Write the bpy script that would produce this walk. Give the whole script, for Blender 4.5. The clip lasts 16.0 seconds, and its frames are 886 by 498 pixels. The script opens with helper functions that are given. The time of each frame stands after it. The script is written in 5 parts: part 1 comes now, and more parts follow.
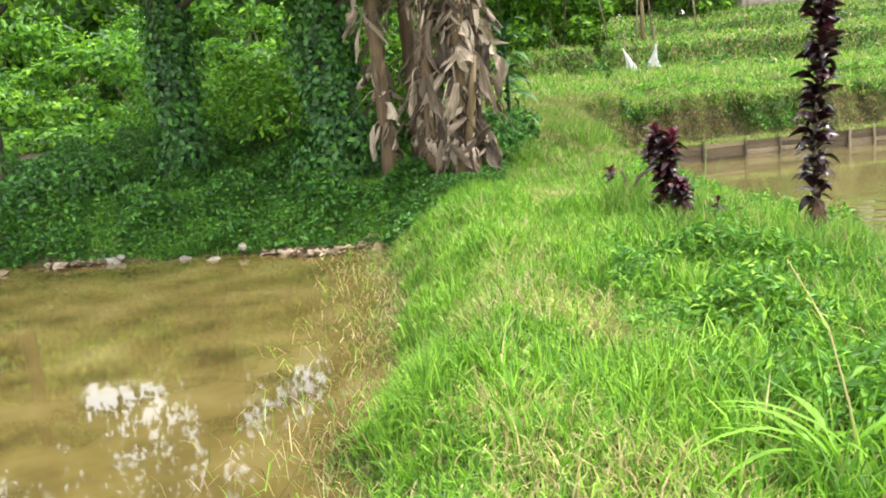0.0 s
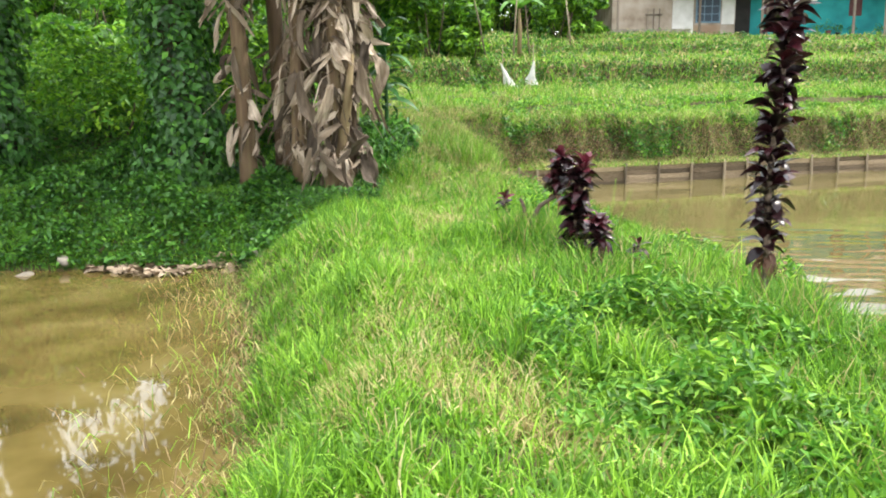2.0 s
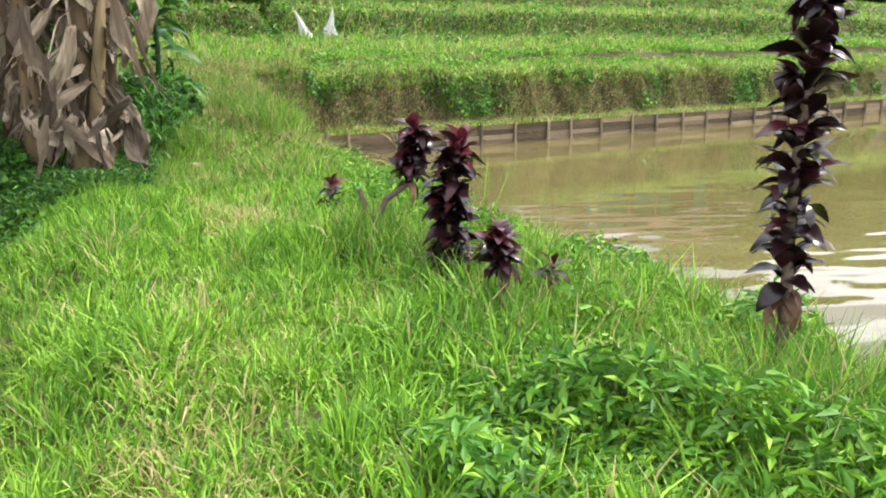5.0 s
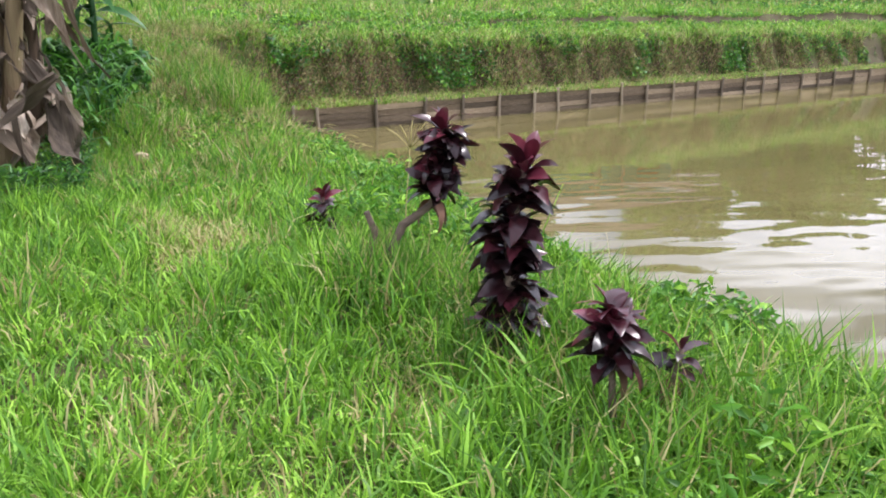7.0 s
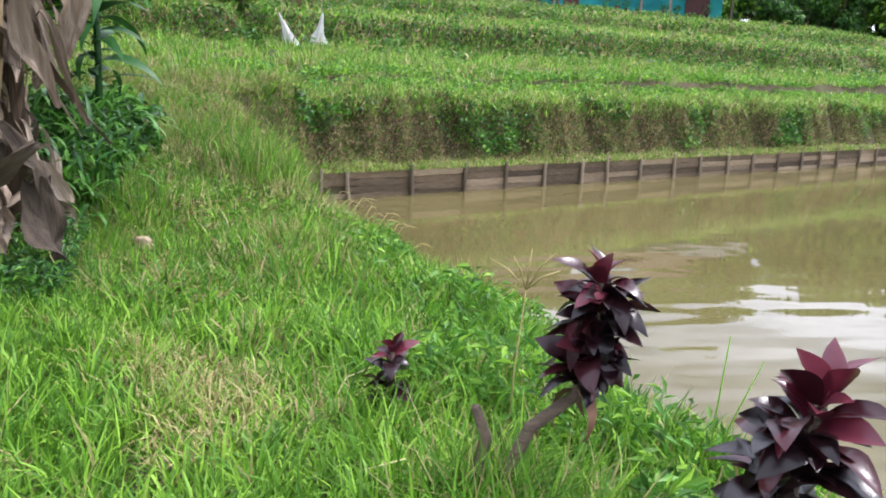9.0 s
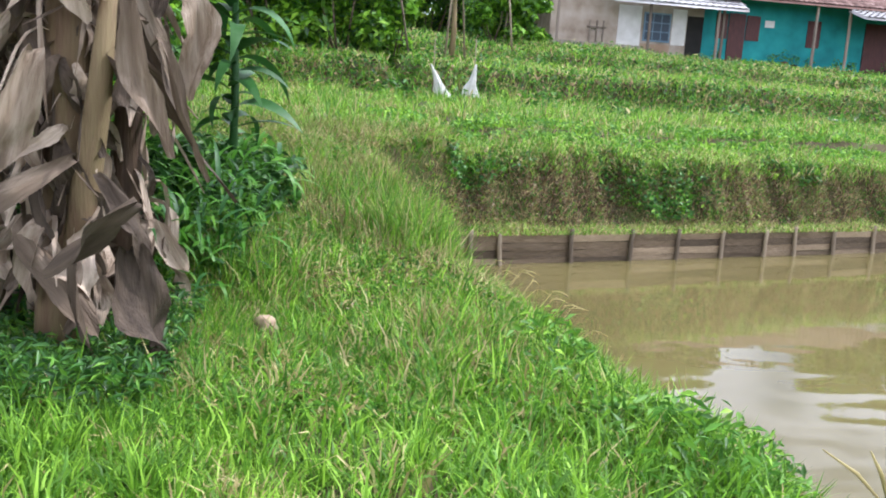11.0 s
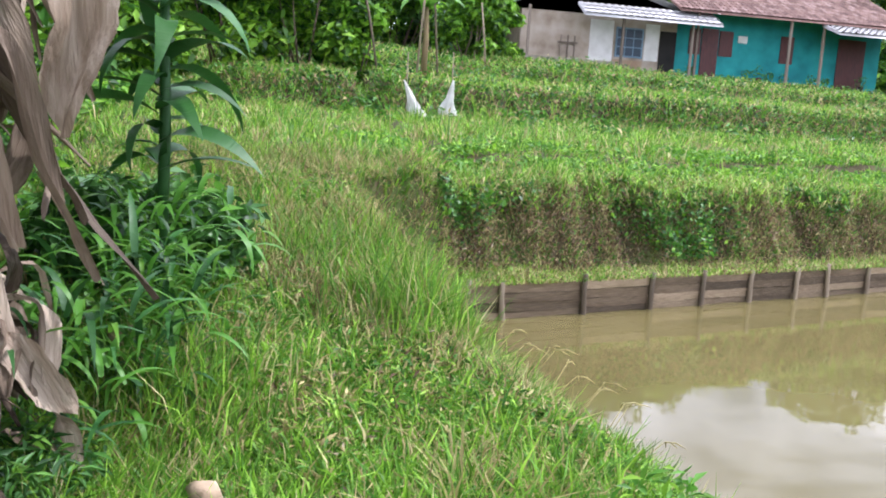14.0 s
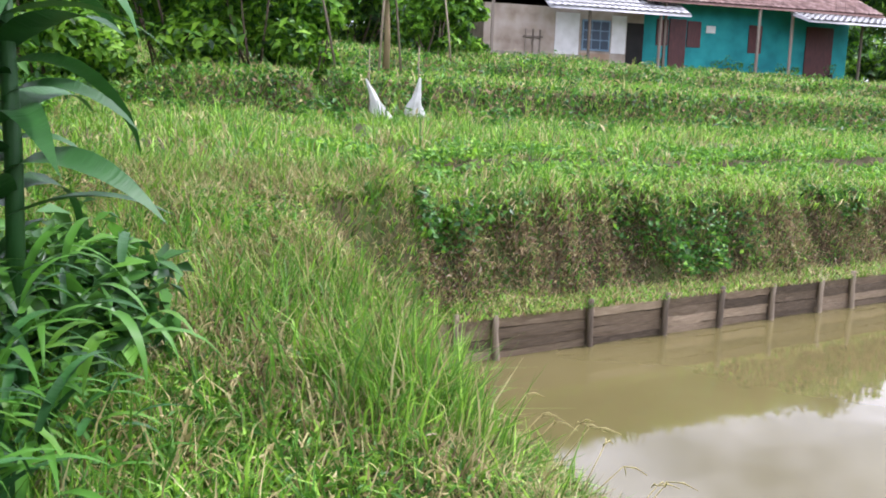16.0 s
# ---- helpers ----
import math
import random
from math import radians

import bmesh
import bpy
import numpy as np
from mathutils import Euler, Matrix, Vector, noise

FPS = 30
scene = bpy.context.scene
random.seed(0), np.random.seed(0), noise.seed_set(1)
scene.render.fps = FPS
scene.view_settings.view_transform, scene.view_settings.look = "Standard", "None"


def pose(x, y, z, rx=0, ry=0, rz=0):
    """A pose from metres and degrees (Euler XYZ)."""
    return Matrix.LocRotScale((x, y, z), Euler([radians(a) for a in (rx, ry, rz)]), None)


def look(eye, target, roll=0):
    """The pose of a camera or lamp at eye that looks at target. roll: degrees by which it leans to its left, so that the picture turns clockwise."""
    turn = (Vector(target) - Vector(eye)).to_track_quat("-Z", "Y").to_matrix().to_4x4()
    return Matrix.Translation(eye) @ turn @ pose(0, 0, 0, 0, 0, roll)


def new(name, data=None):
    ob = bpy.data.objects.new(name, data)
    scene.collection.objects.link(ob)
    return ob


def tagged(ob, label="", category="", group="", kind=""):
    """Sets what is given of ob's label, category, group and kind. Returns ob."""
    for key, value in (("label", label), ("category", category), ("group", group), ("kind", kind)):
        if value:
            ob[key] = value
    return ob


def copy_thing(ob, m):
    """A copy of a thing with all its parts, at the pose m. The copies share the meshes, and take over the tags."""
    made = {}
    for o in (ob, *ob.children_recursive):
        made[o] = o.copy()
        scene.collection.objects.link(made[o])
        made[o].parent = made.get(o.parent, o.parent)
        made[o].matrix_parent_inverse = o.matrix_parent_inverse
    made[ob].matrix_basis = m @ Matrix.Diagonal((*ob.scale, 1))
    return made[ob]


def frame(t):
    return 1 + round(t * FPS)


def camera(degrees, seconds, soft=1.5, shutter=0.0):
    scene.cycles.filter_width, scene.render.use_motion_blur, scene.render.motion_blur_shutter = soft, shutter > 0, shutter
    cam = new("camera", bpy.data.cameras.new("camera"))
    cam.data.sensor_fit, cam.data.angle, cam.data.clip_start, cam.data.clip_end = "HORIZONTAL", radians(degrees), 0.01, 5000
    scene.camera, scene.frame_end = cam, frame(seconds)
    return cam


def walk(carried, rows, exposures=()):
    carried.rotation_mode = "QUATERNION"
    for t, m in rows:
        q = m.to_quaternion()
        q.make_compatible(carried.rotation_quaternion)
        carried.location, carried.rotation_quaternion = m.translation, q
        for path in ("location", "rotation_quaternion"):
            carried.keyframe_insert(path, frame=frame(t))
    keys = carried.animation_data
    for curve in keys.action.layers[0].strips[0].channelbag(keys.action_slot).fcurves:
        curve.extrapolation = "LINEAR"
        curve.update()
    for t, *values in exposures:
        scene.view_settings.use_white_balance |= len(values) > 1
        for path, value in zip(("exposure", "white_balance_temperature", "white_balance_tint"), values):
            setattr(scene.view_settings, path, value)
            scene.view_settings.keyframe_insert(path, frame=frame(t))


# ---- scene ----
cam = camera(55.8, 16.0, 1.9)
PATH = [
    (0, (1.089, -0.646, 1.871), (0.807, 1.3, 1.506), -4.8),
    (0.5, (1.053, -0.283, 1.834), (0.867, 1.676, 1.471), -3.2),
    (1, (1.001, 0.027, 1.889), (0.946, 1.979, 1.457), -0.2),
    (1.5, (0.925, 0.372, 1.858), (0.906, 2.32, 1.406), 0.0),
    (2, (0.84, 0.738, 1.854), (0.891, 2.704, 1.491), -0.6),
    (2.5, (0.784, 1.059, 1.83), (0.874, 3.006, 1.383), -0.2),
    (3, (0.755, 1.394, 1.814), (0.797, 3.356, 1.429), -1.1),
    (3.5, (0.763, 1.794, 1.811), (0.947, 3.725, 1.321), -1.2),
    (4, (0.797, 2.226, 1.787), (1.095, 4.157, 1.358), -1.2),
    (4.2, (0.809, 2.436, 1.802), (1.201, 4.348, 1.363), -0.5),
    (6.3, (0.845, 3.988, 1.779), (1.438, 5.83, 1.275), 1.0),
    (6.5, (0.848, 4.197, 1.792), (1.435, 6.036, 1.269), 2.3),
    (7, (0.849, 4.573, 1.84), (1.471, 6.391, 1.286), 0.5),
    (7.5, (0.891, 5.021, 1.81), (1.566, 6.833, 1.3), 0.4),
    (8, (0.929, 5.414, 1.869), (1.642, 7.188, 1.284), 2.4),
    (8.5, (0.912, 5.768, 1.885), (1.557, 7.601, 1.412), 3.2),
    (9, (0.9, 6.14, 1.924), (1.511, 7.991, 1.481), 2.9),
    (9.5, (0.906, 6.467, 1.941), (1.381, 8.356, 1.488), 3.5),
    (9.7, (0.92, 6.607, 1.928), (1.342, 8.515, 1.503), 3.4),
    (11.8, (0.97, 7.827, 1.852), (1.205, 9.785, 1.522), 5.2),
    (12, (0.953, 7.921, 1.856), (1.164, 9.88, 1.513), 5.6),
    (12.5, (0.918, 8.277, 1.86), (1.074, 10.25, 1.574), 4.3),
    (13, (0.905, 8.528, 1.898), (1.04, 10.503, 1.614), 4.5),
    (13.5, (0.897, 8.86, 1.886), (1.082, 10.833, 1.616), 3.4),
    (14, (0.913, 9.242, 1.907), (1.302, 11.182, 1.615), 3.6),
    (14.5, (0.937, 9.599, 1.906), (1.454, 11.503, 1.576), -0.2),
    (15, (0.981, 9.993, 1.899), (1.496, 11.897, 1.567), 0.0),
    (15.5, (1.029, 10.329, 1.941), (1.538, 12.236, 1.617), 1.2),
    (16, (1.068, 10.669, 1.934), (1.538, 12.592, 1.645), 1.9),
]
walk(cam, [(t, look(eye, target, roll)) for t, eye, target, roll in PATH],
     [(0, 0.24, 6600, 10), (4.2, 0.15, 6600, 10), (6.5, -0.22, 6100, 20), (9.5, -0.25, 5900, 20), (12, 0.02, 5850, 19), (16, -0.06, 5850, 25)])

# ---- world, sun and exposure ----
SUN_AZ, SUN_EL = radians(82.0), radians(57.0)   # azimuth from +y towards +x
sky_world = bpy.data.worlds.new("sky")
scene.world = sky_world
sky_world.use_nodes = True
wn, wl = sky_world.node_tree.nodes, sky_world.node_tree.links
wn.clear()
w_out, w_bg, w_sky = wn.new("ShaderNodeOutputWorld"), wn.new("ShaderNodeBackground"), wn.new("ShaderNodeTexSky")
w_sky.sky_type, w_sky.sun_disc = "NISHITA", False
w_sky.sun_elevation, w_sky.sun_rotation = SUN_EL, SUN_AZ
w_tc, w_map, w_noise, w_ramp, w_mix = (wn.new("ShaderNodeTexCoord"), wn.new("ShaderNodeMapping"), wn.new("ShaderNodeTexNoise"),
                                      wn.new("ShaderNodeValToRGB"), wn.new("ShaderNodeMix"))
w_map.inputs["Scale"].default_value = (1.6, 1.6, 3.2)
w_noise.inputs["Scale"].default_value, w_noise.inputs["Detail"].default_value = 1.7, 6
w_ramp.color_ramp.elements[0].position, w_ramp.color_ramp.elements[1].position = 0.32, 0.52
w_mix.data_type = "RGBA"
w_mix.inputs["B"].default_value = (25.0, 25.8, 26.8, 1)
w_bg.inputs["Strength"].default_value = 0.12
wl.new(w_tc.outputs["Generated"], w_map.inputs["Vector"])
wl.new(w_map.outputs["Vector"], w_noise.inputs["Vector"])
wl.new(w_noise.outputs["Fac"], w_ramp.inputs["Fac"])
wl.new(w_ramp.outputs["Color"], w_mix.inputs["Factor"])
wl.new(w_sky.outputs["Color"], w_mix.inputs["A"])
wl.new(w_mix.outputs["Result"], w_bg.inputs["Color"])
wl.new(w_bg.outputs["Background"], w_out.inputs["Surface"])

sun_data = bpy.data.lights.new("sun", "SUN")
sun_data.energy, sun_data.angle, sun_data.color = 4.9, radians(1.5), (1.0, 0.95, 0.86)
sun = new("sun", sun_data)
sun.rotation_euler = Vector((-math.sin(SUN_AZ) * math.cos(SUN_EL), -math.cos(SUN_AZ) * math.cos(SUN_EL), -math.sin(SUN_EL))).to_track_quat("-Z", "Y").to_euler()


# ---- materials ----
def ramp_node(nt, colors):
    node = nt.nodes.new("ShaderNodeValToRGB")
    els = node.color_ramp.elements
    while len(els) < len(colors):
        els.new(0.5)
    for i, c in enumerate(colors):
        els[i].position = i / max(1, len(colors) - 1)
        els[i].color = (*c, 1)
    return node


def material(name, colors, rough=0.7, scale=4.0, detail=5, stretch=(1, 1, 1), vary="", spread=0.35, bump=0.0, bump_scale=30.0, translucent=0.0, metal=0.0, spec=0.4):
    """A node material: a noise between colours, varied by island or by object, with fine bump and a share of translucency."""
    m = bpy.data.materials.new(name)
    m.use_nodes = True
    nt = m.node_tree
    bsdf, out = nt.nodes["Principled BSDF"], nt.nodes["Material Output"]
    tc, mp, nz = nt.nodes.new("ShaderNodeTexCoord"), nt.nodes.new("ShaderNodeMapping"), nt.nodes.new("ShaderNodeTexNoise")
    mp.inputs["Scale"].default_value = stretch
    nz.inputs["Scale"].default_value, nz.inputs["Detail"].default_value = scale, detail
    nt.links.new(tc.outputs["Object"], mp.inputs["Vector"])
    nt.links.new(mp.outputs["Vector"], nz.inputs["Vector"])
    rp = ramp_node(nt, colors)
    fac = nz.outputs["Fac"]
    st = nt.nodes.new("ShaderNodeMapRange")
    st.inputs["From Min"].default_value, st.inputs["From Max"].default_value = 0.3, 0.7
    nt.links.new(fac, st.inputs["Value"])
    fac = st.outputs["Result"]
    rnd = None
    if vary == "island":
        rnd = nt.nodes.new("ShaderNodeNewGeometry").outputs["Random Per Island"]
    elif vary == "object":
        rnd = nt.nodes.new("ShaderNodeObjectInfo").outputs["Random"]
    if rnd is not None:
        mx = nt.nodes.new("ShaderNodeMix")
        mx.inputs["Factor"].default_value = 0.6
        nt.links.new(fac, mx.inputs["A"])
        nt.links.new(rnd, mx.inputs["B"])
        fac = mx.outputs["Result"]
    nt.links.new(fac, rp.inputs["Fac"])
    col = rp.outputs["Color"]
    if rnd is not None:
        hs = nt.nodes.new("ShaderNodeHueSaturation")
        vr = nt.nodes.new("ShaderNodeMapRange")
        vr.inputs["To Min"].default_value, vr.inputs["To Max"].default_value = 1 - spread, 1 + spread
        nt.links.new(rnd, vr.inputs["Value"])
        nt.links.new(vr.outputs["Result"], hs.inputs["Value"])
        nt.links.new(col, hs.inputs["Color"])
        col = hs.outputs["Color"]
    nt.links.new(col, bsdf.inputs["Base Color"])
    bsdf.inputs["Roughness"].default_value, bsdf.inputs["Metallic"].default_value = rough, metal
    bsdf.inputs["Specular IOR Level"].default_value = spec
    if bump:
        n2, bp = nt.nodes.new("ShaderNodeTexNoise"), nt.nodes.new("ShaderNodeBump")
        n2.inputs["Scale"].default_value, n2.inputs["Detail"].default_value = bump_scale, 6
        nt.links.new(mp.outputs["Vector"], n2.inputs["Vector"])
        nt.links.new(n2.outputs["Fac"], bp.inputs["Height"])
        bp.inputs["Strength"].default_value, bp.inputs["Distance"].default_value = bump, 0.02
        nt.links.new(bp.outputs["Normal"], bsdf.inputs["Normal"])
    if translucent:
        tr, ms = nt.nodes.new("ShaderNodeBsdfTranslucent"), nt.nodes.new("ShaderNodeMixShader")
        nt.links.new(col, tr.inputs["Color"])
        ms.inputs["Fac"].default_value = translucent
        nt.links.new(bsdf.outputs["BSDF"], ms.inputs[1])
        nt.links.new(tr.outputs["BSDF"], ms.inputs[2])
        nt.links.new(ms.outputs["Shader"], out.inputs["Surface"])
    return m


def water_material(name, colors, scale, wave, wave_scale, rough, breeze=0.0):
    m = material(name, colors, rough=rough, scale=scale, detail=8, spec=0.5)
    nt = m.node_tree
    bsdf = nt.nodes["Principled BSDF"]
    tc, nz, bp = nt.nodes.new("ShaderNodeTexCoord"), nt.nodes.new("ShaderNodeTexNoise"), nt.nodes.new("ShaderNodeBump")
    nz.inputs["Scale"].default_value, nz.inputs["Detail"].default_value = wave_scale, 2
    bp.inputs["Strength"].default_value, bp.inputs["Distance"].default_value = wave, 0.05
    nt.links.new(tc.outputs["Object"], nz.inputs["Vector"])
    height = nz.outputs["Fac"]
    if breeze:
        # ripples raised by the breeze on the open water, dying out towards the boarded edge
        mp, rip, sep, lee, mul, add = (nt.nodes.new("ShaderNodeMapping"), nt.nodes.new("ShaderNodeTexNoise"), nt.nodes.new("ShaderNodeSeparateXYZ"),
                                       nt.nodes.new("ShaderNodeMapRange"), nt.nodes.new("ShaderNodeMath"), nt.nodes.new("ShaderNodeMath"))
        mp.inputs["Rotation"].default_value, mp.inputs["Scale"].default_value = (0, 0, radians(30)), (0.55, 1.5, 1)
        rip.inputs["Scale"].default_value, rip.inputs["Detail"].default_value = 1.5, 1.0
        lee.inputs["From Min"].default_value, lee.inputs["From Max"].default_value = 14.5, 8.0
        lee.inputs["To Min"].default_value, lee.inputs["To Max"].default_value = 0.0, breeze
        mul.operation, add.operation = "MULTIPLY", "ADD"
        nt.links.new(tc.outputs["Object"], mp.inputs["Vector"])
        nt.links.new(mp.outputs["Vector"], rip.inputs["Vector"])
        nt.links.new(tc.outputs["Object"], sep.inputs["Vector"])
        nt.links.new(sep.outputs["Y"], lee.inputs["Value"])
        nt.links.new(rip.outputs["Fac"], mul.inputs[0])
        nt.links.new(lee.outputs["Result"], mul.inputs[1])
        nt.links.new(height, add.inputs[0])
        nt.links.new(mul.outputs["Value"], add.inputs[1])
        height = add.outputs["Value"]
    nt.links.new(height, bp.inputs["Height"])
    nt.links.new(bp.outputs["Normal"], bsdf.inputs["Normal"])
    bsdf.inputs["IOR"].default_value = 1.42
    return m


M_EARTH = material("earth_and_low_grass", [(0.05, 0.037, 0.02), (0.075, 0.065, 0.026), (0.085, 0.115, 0.028)], 0.95, 1.6, 8, bump=0.6, bump_scale=14)
M_GRASS = material("grass_blades", [(0.085, 0.225, 0.014), (0.17, 0.365, 0.023), (0.34, 0.54, 0.07)], 0.5, 0.8, 3, vary="island", spread=0.4, translucent=0.32)
# darker copy of the grass, with shade put into the blade colour
M_GRASS_DARK = material("grass_blades_shade_in_colour", [(0.06, 0.17, 0.018), (0.10, 0.25, 0.022), (0.15, 0.32, 0.035)], 0.5, 0.8, 3, vary="island", spread=0.3, translucent=0.35)
M_STRAW = material("dry_grass_blades", [(0.28, 0.225, 0.08), (0.40, 0.34, 0.14), (0.55, 0.49, 0.26)], 0.7, 2, 3, vary="island", spread=0.25, translucent=0.25)
M_WEED = material("weed_leaves", [(0.05, 0.16, 0.02), (0.08, 0.24, 0.025), (0.14, 0.32, 0.04)], 0.45, 1.0, 3, vary="island", spread=0.35, translucent=0.35)
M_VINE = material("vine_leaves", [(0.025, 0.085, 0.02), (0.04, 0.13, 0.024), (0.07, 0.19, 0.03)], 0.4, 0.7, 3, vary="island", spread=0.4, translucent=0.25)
M_BUSH = material("bush_leaves", [(0.08, 0.24, 0.018), (0.16, 0.37, 0.025), (0.30, 0.50, 0.04)], 0.45, 0.5, 3, vary="island", spread=0.35, translucent=0.4)
M_TREE = material("tree_leaves", [(0.03, 0.09, 0.018), (0.05, 0.13, 0.02), (0.09, 0.19, 0.03)], 0.5, 0.3, 3, vary="island", spread=0.35, translucent=0.3)
M_LITTER = material("dead_leaf_litter", [(0.13, 0.09, 0.055), (0.24, 0.18, 0.12), (0.38, 0.31, 0.23)], 0.85, 3, 4, vary="island", spread=0.3)
M_BANK = material("brown_bank_stalks", [(0.07, 0.043, 0.024), (0.19, 0.125, 0.068), (0.36, 0.26, 0.15)], 0.85, 2, 4, vary="island", spread=0.35, translucent=0.15)
M_POND = water_material("murky_green_pond_water", [(0.115, 0.098, 0.038), (0.132, 0.111, 0.044), (0.15, 0.128, 0.053)], 0.5, 0.085, 1.2, 0.03, 6.5)
M_PADDY = water_material("shallow_brown_paddy_water", [(0.058, 0.043, 0.013), (0.112, 0.084, 0.026), (0.16, 0.124, 0.045)], 1.4, 0.012, 3.0, 0.03)
M_BOARD = material("weathered_boards", [(0.045, 0.032, 0.018), (0.18, 0.132, 0.08), (0.34, 0.265, 0.17)], 0.85, 4, 8, (1.5, 1, 2.5), "object", 0.25, 0.6, 9)
M_POST = material("weathered_posts", [(0.12, 0.092, 0.062), (0.26, 0.21, 0.145)], 0.85, 5, 6, (6, 6, 1), "object", 0.25, 0.5, 9)
M_CORD = material("dark_maroon_leaves", [(0.008, 0.005, 0.006), (0.02, 0.006, 0.008), (0.06, 0.010, 0.015)], 0.30, 5, 3, (1, 1, 1), "object", 0.5, 0.25, 12, 0.06, spec=0.38)
M_CORD_NEW = material("bright_red_young_leaves", [(0.03, 0.006, 0.010), (0.09, 0.012, 0.022), (0.24, 0.06, 0.085)], 0.3, 5, 3, (1, 1, 1), "object", 0.3, 0.1, 12, 0.2, spec=0.6)
M_CORD_OLD = material("withered_brown_leaves", [(0.10, 0.05, 0.03), (0.20, 0.10, 0.06)], 0.7, 5, 3, (1, 1, 1), "object", 0.3, 0.2, 12, 0.1)
M_STEM = material("woody_stem", [(0.07, 0.05, 0.035), (0.17, 0.125, 0.085)], 0.85, 9, 6, (1, 1, 2.5), bump=0.7, bump_scale=25)
M_BARK = material("tree_bark", [(0.035, 0.03, 0.02), (0.09, 0.075, 0.05)], 0.9, 5, 7, (1, 1, 0.4), bump=0.9, bump_scale=16)
M_SHEATH = material("banana_sheath", [(0.045, 0.027, 0.016), (0.12, 0.075, 0.04), (0.19, 0.15, 0.07)], 0.75, 3, 6, (7, 7, 0.7), "object", 0.2, 0.5, 12)
M_DRY = material("dry_banana_leaf", [(0.055, 0.036, 0.021), (0.20, 0.148, 0.10), (0.48, 0.40, 0.31)], 0.75, 3.5, 7, (7, 7, 0.8), "object", 0.5, 0.8, 10, 0.12)
M_BANANA = material("green_banana_leaf", [(0.06, 0.20, 0.02), (0.13, 0.32, 0.035)], 0.4, 2, 3, (1, 6, 1), "object", 0.2, 0.3, 10, 0.35)
M_DRAC = material("glossy_dark_green_leaf", [(0.016, 0.07, 0.016), (0.034, 0.125, 0.024)], 0.5, 2, 3, (8, 0.6, 1), "object", 0.25, 0.2, 8, 0.12, spec=0.35)
M_SACK = material("white_plastic_sack", [(0.50, 0.50, 0.45), (0.76, 0.76, 0.73)], 0.55, 5, 5, bump=0.4, bump_scale=12, translucent=0.25)
M_TEAL = material("turquoise_plaster", [(0.008, 0.17, 0.18), (0.012, 0.24, 0.24), (0.02, 0.30, 0.29)], 0.8, 1.2, 8, bump=0.15)
M_PLASTER = material("grey_brown_plaster", [(0.22, 0.17, 0.125), (0.34, 0.28, 0.22), (0.42, 0.36, 0.30)], 0.9, 1.5, 8, bump=0.3)
M_WHITE = material("off_white_paint", [(0.55, 0.54, 0.50), (0.72, 0.71, 0.68)], 0.8, 2, 7, bump=0.15)
M_PINK = material("faded_pink_plaster", [(0.42, 0.24, 0.28), (0.52, 0.33, 0.37)], 0.85, 1, 6, bump=0.15)
M_DOOR = material("dark_red_brown_wood", [(0.055, 0.018, 0.016), (0.10, 0.03, 0.026)], 0.6, 3, 6, (6, 6, 1), bump=0.2)
# near black: painted shade for the doorway, and the colour of dark pots
M_DARK = material("opening_shade_and_dark_pots", [(0.012, 0.011, 0.010), (0.022, 0.02, 0.018)], 0.9, 2)
M_ROOF = material("old_clay_tiles", [(0.12, 0.065, 0.05), (0.20, 0.12, 0.10), (0.26, 0.19, 0.17)], 0.9, 2, 8, vary="island", spread=0.25, bump=0.5)
M_SHEET = material("grey_metal_sheet", [(0.28, 0.28, 0.28), (0.46, 0.46, 0.46)], 0.6, 1.5, 7, (1, 5, 1), bump=0.2, metal=0.25)
M_WOOD = material("grey_old_wood", [(0.13, 0.10, 0.075), (0.24, 0.20, 0.16)], 0.85, 4, 6, (6, 6, 1), "object", 0.2, 0.4)
M_PANE = material("dark_window_glass", [(0.012, 0.03, 0.05), (0.02, 0.045, 0.07)], 0.3, 1, spec=0.25)
M_FRAME = material("pale_blue_window_paint", [(0.10, 0.18, 0.25), (0.15, 0.24, 0.30)], 0.6, 3)
M_STONE = material("pale_grey_stone", [(0.17, 0.15, 0.12), (0.30, 0.27, 0.22)], 0.9, 5, 8, bump=0.7, bump_scale=16)
M_HUSK = material("pale_coconut_husk", [(0.22, 0.15, 0.09), (0.38, 0.29, 0.19), (0.5, 0.42, 0.31)], 0.85, 6, 6, bump=0.6, bump_scale=20)
M_TAN = material("tan_plaster", [(0.27, 0.18, 0.12), (0.36, 0.26, 0.18)], 0.9, 1.5, 7, bump=0.2)


# ---- mesh helpers ----
rng = np.random.default_rng(7)


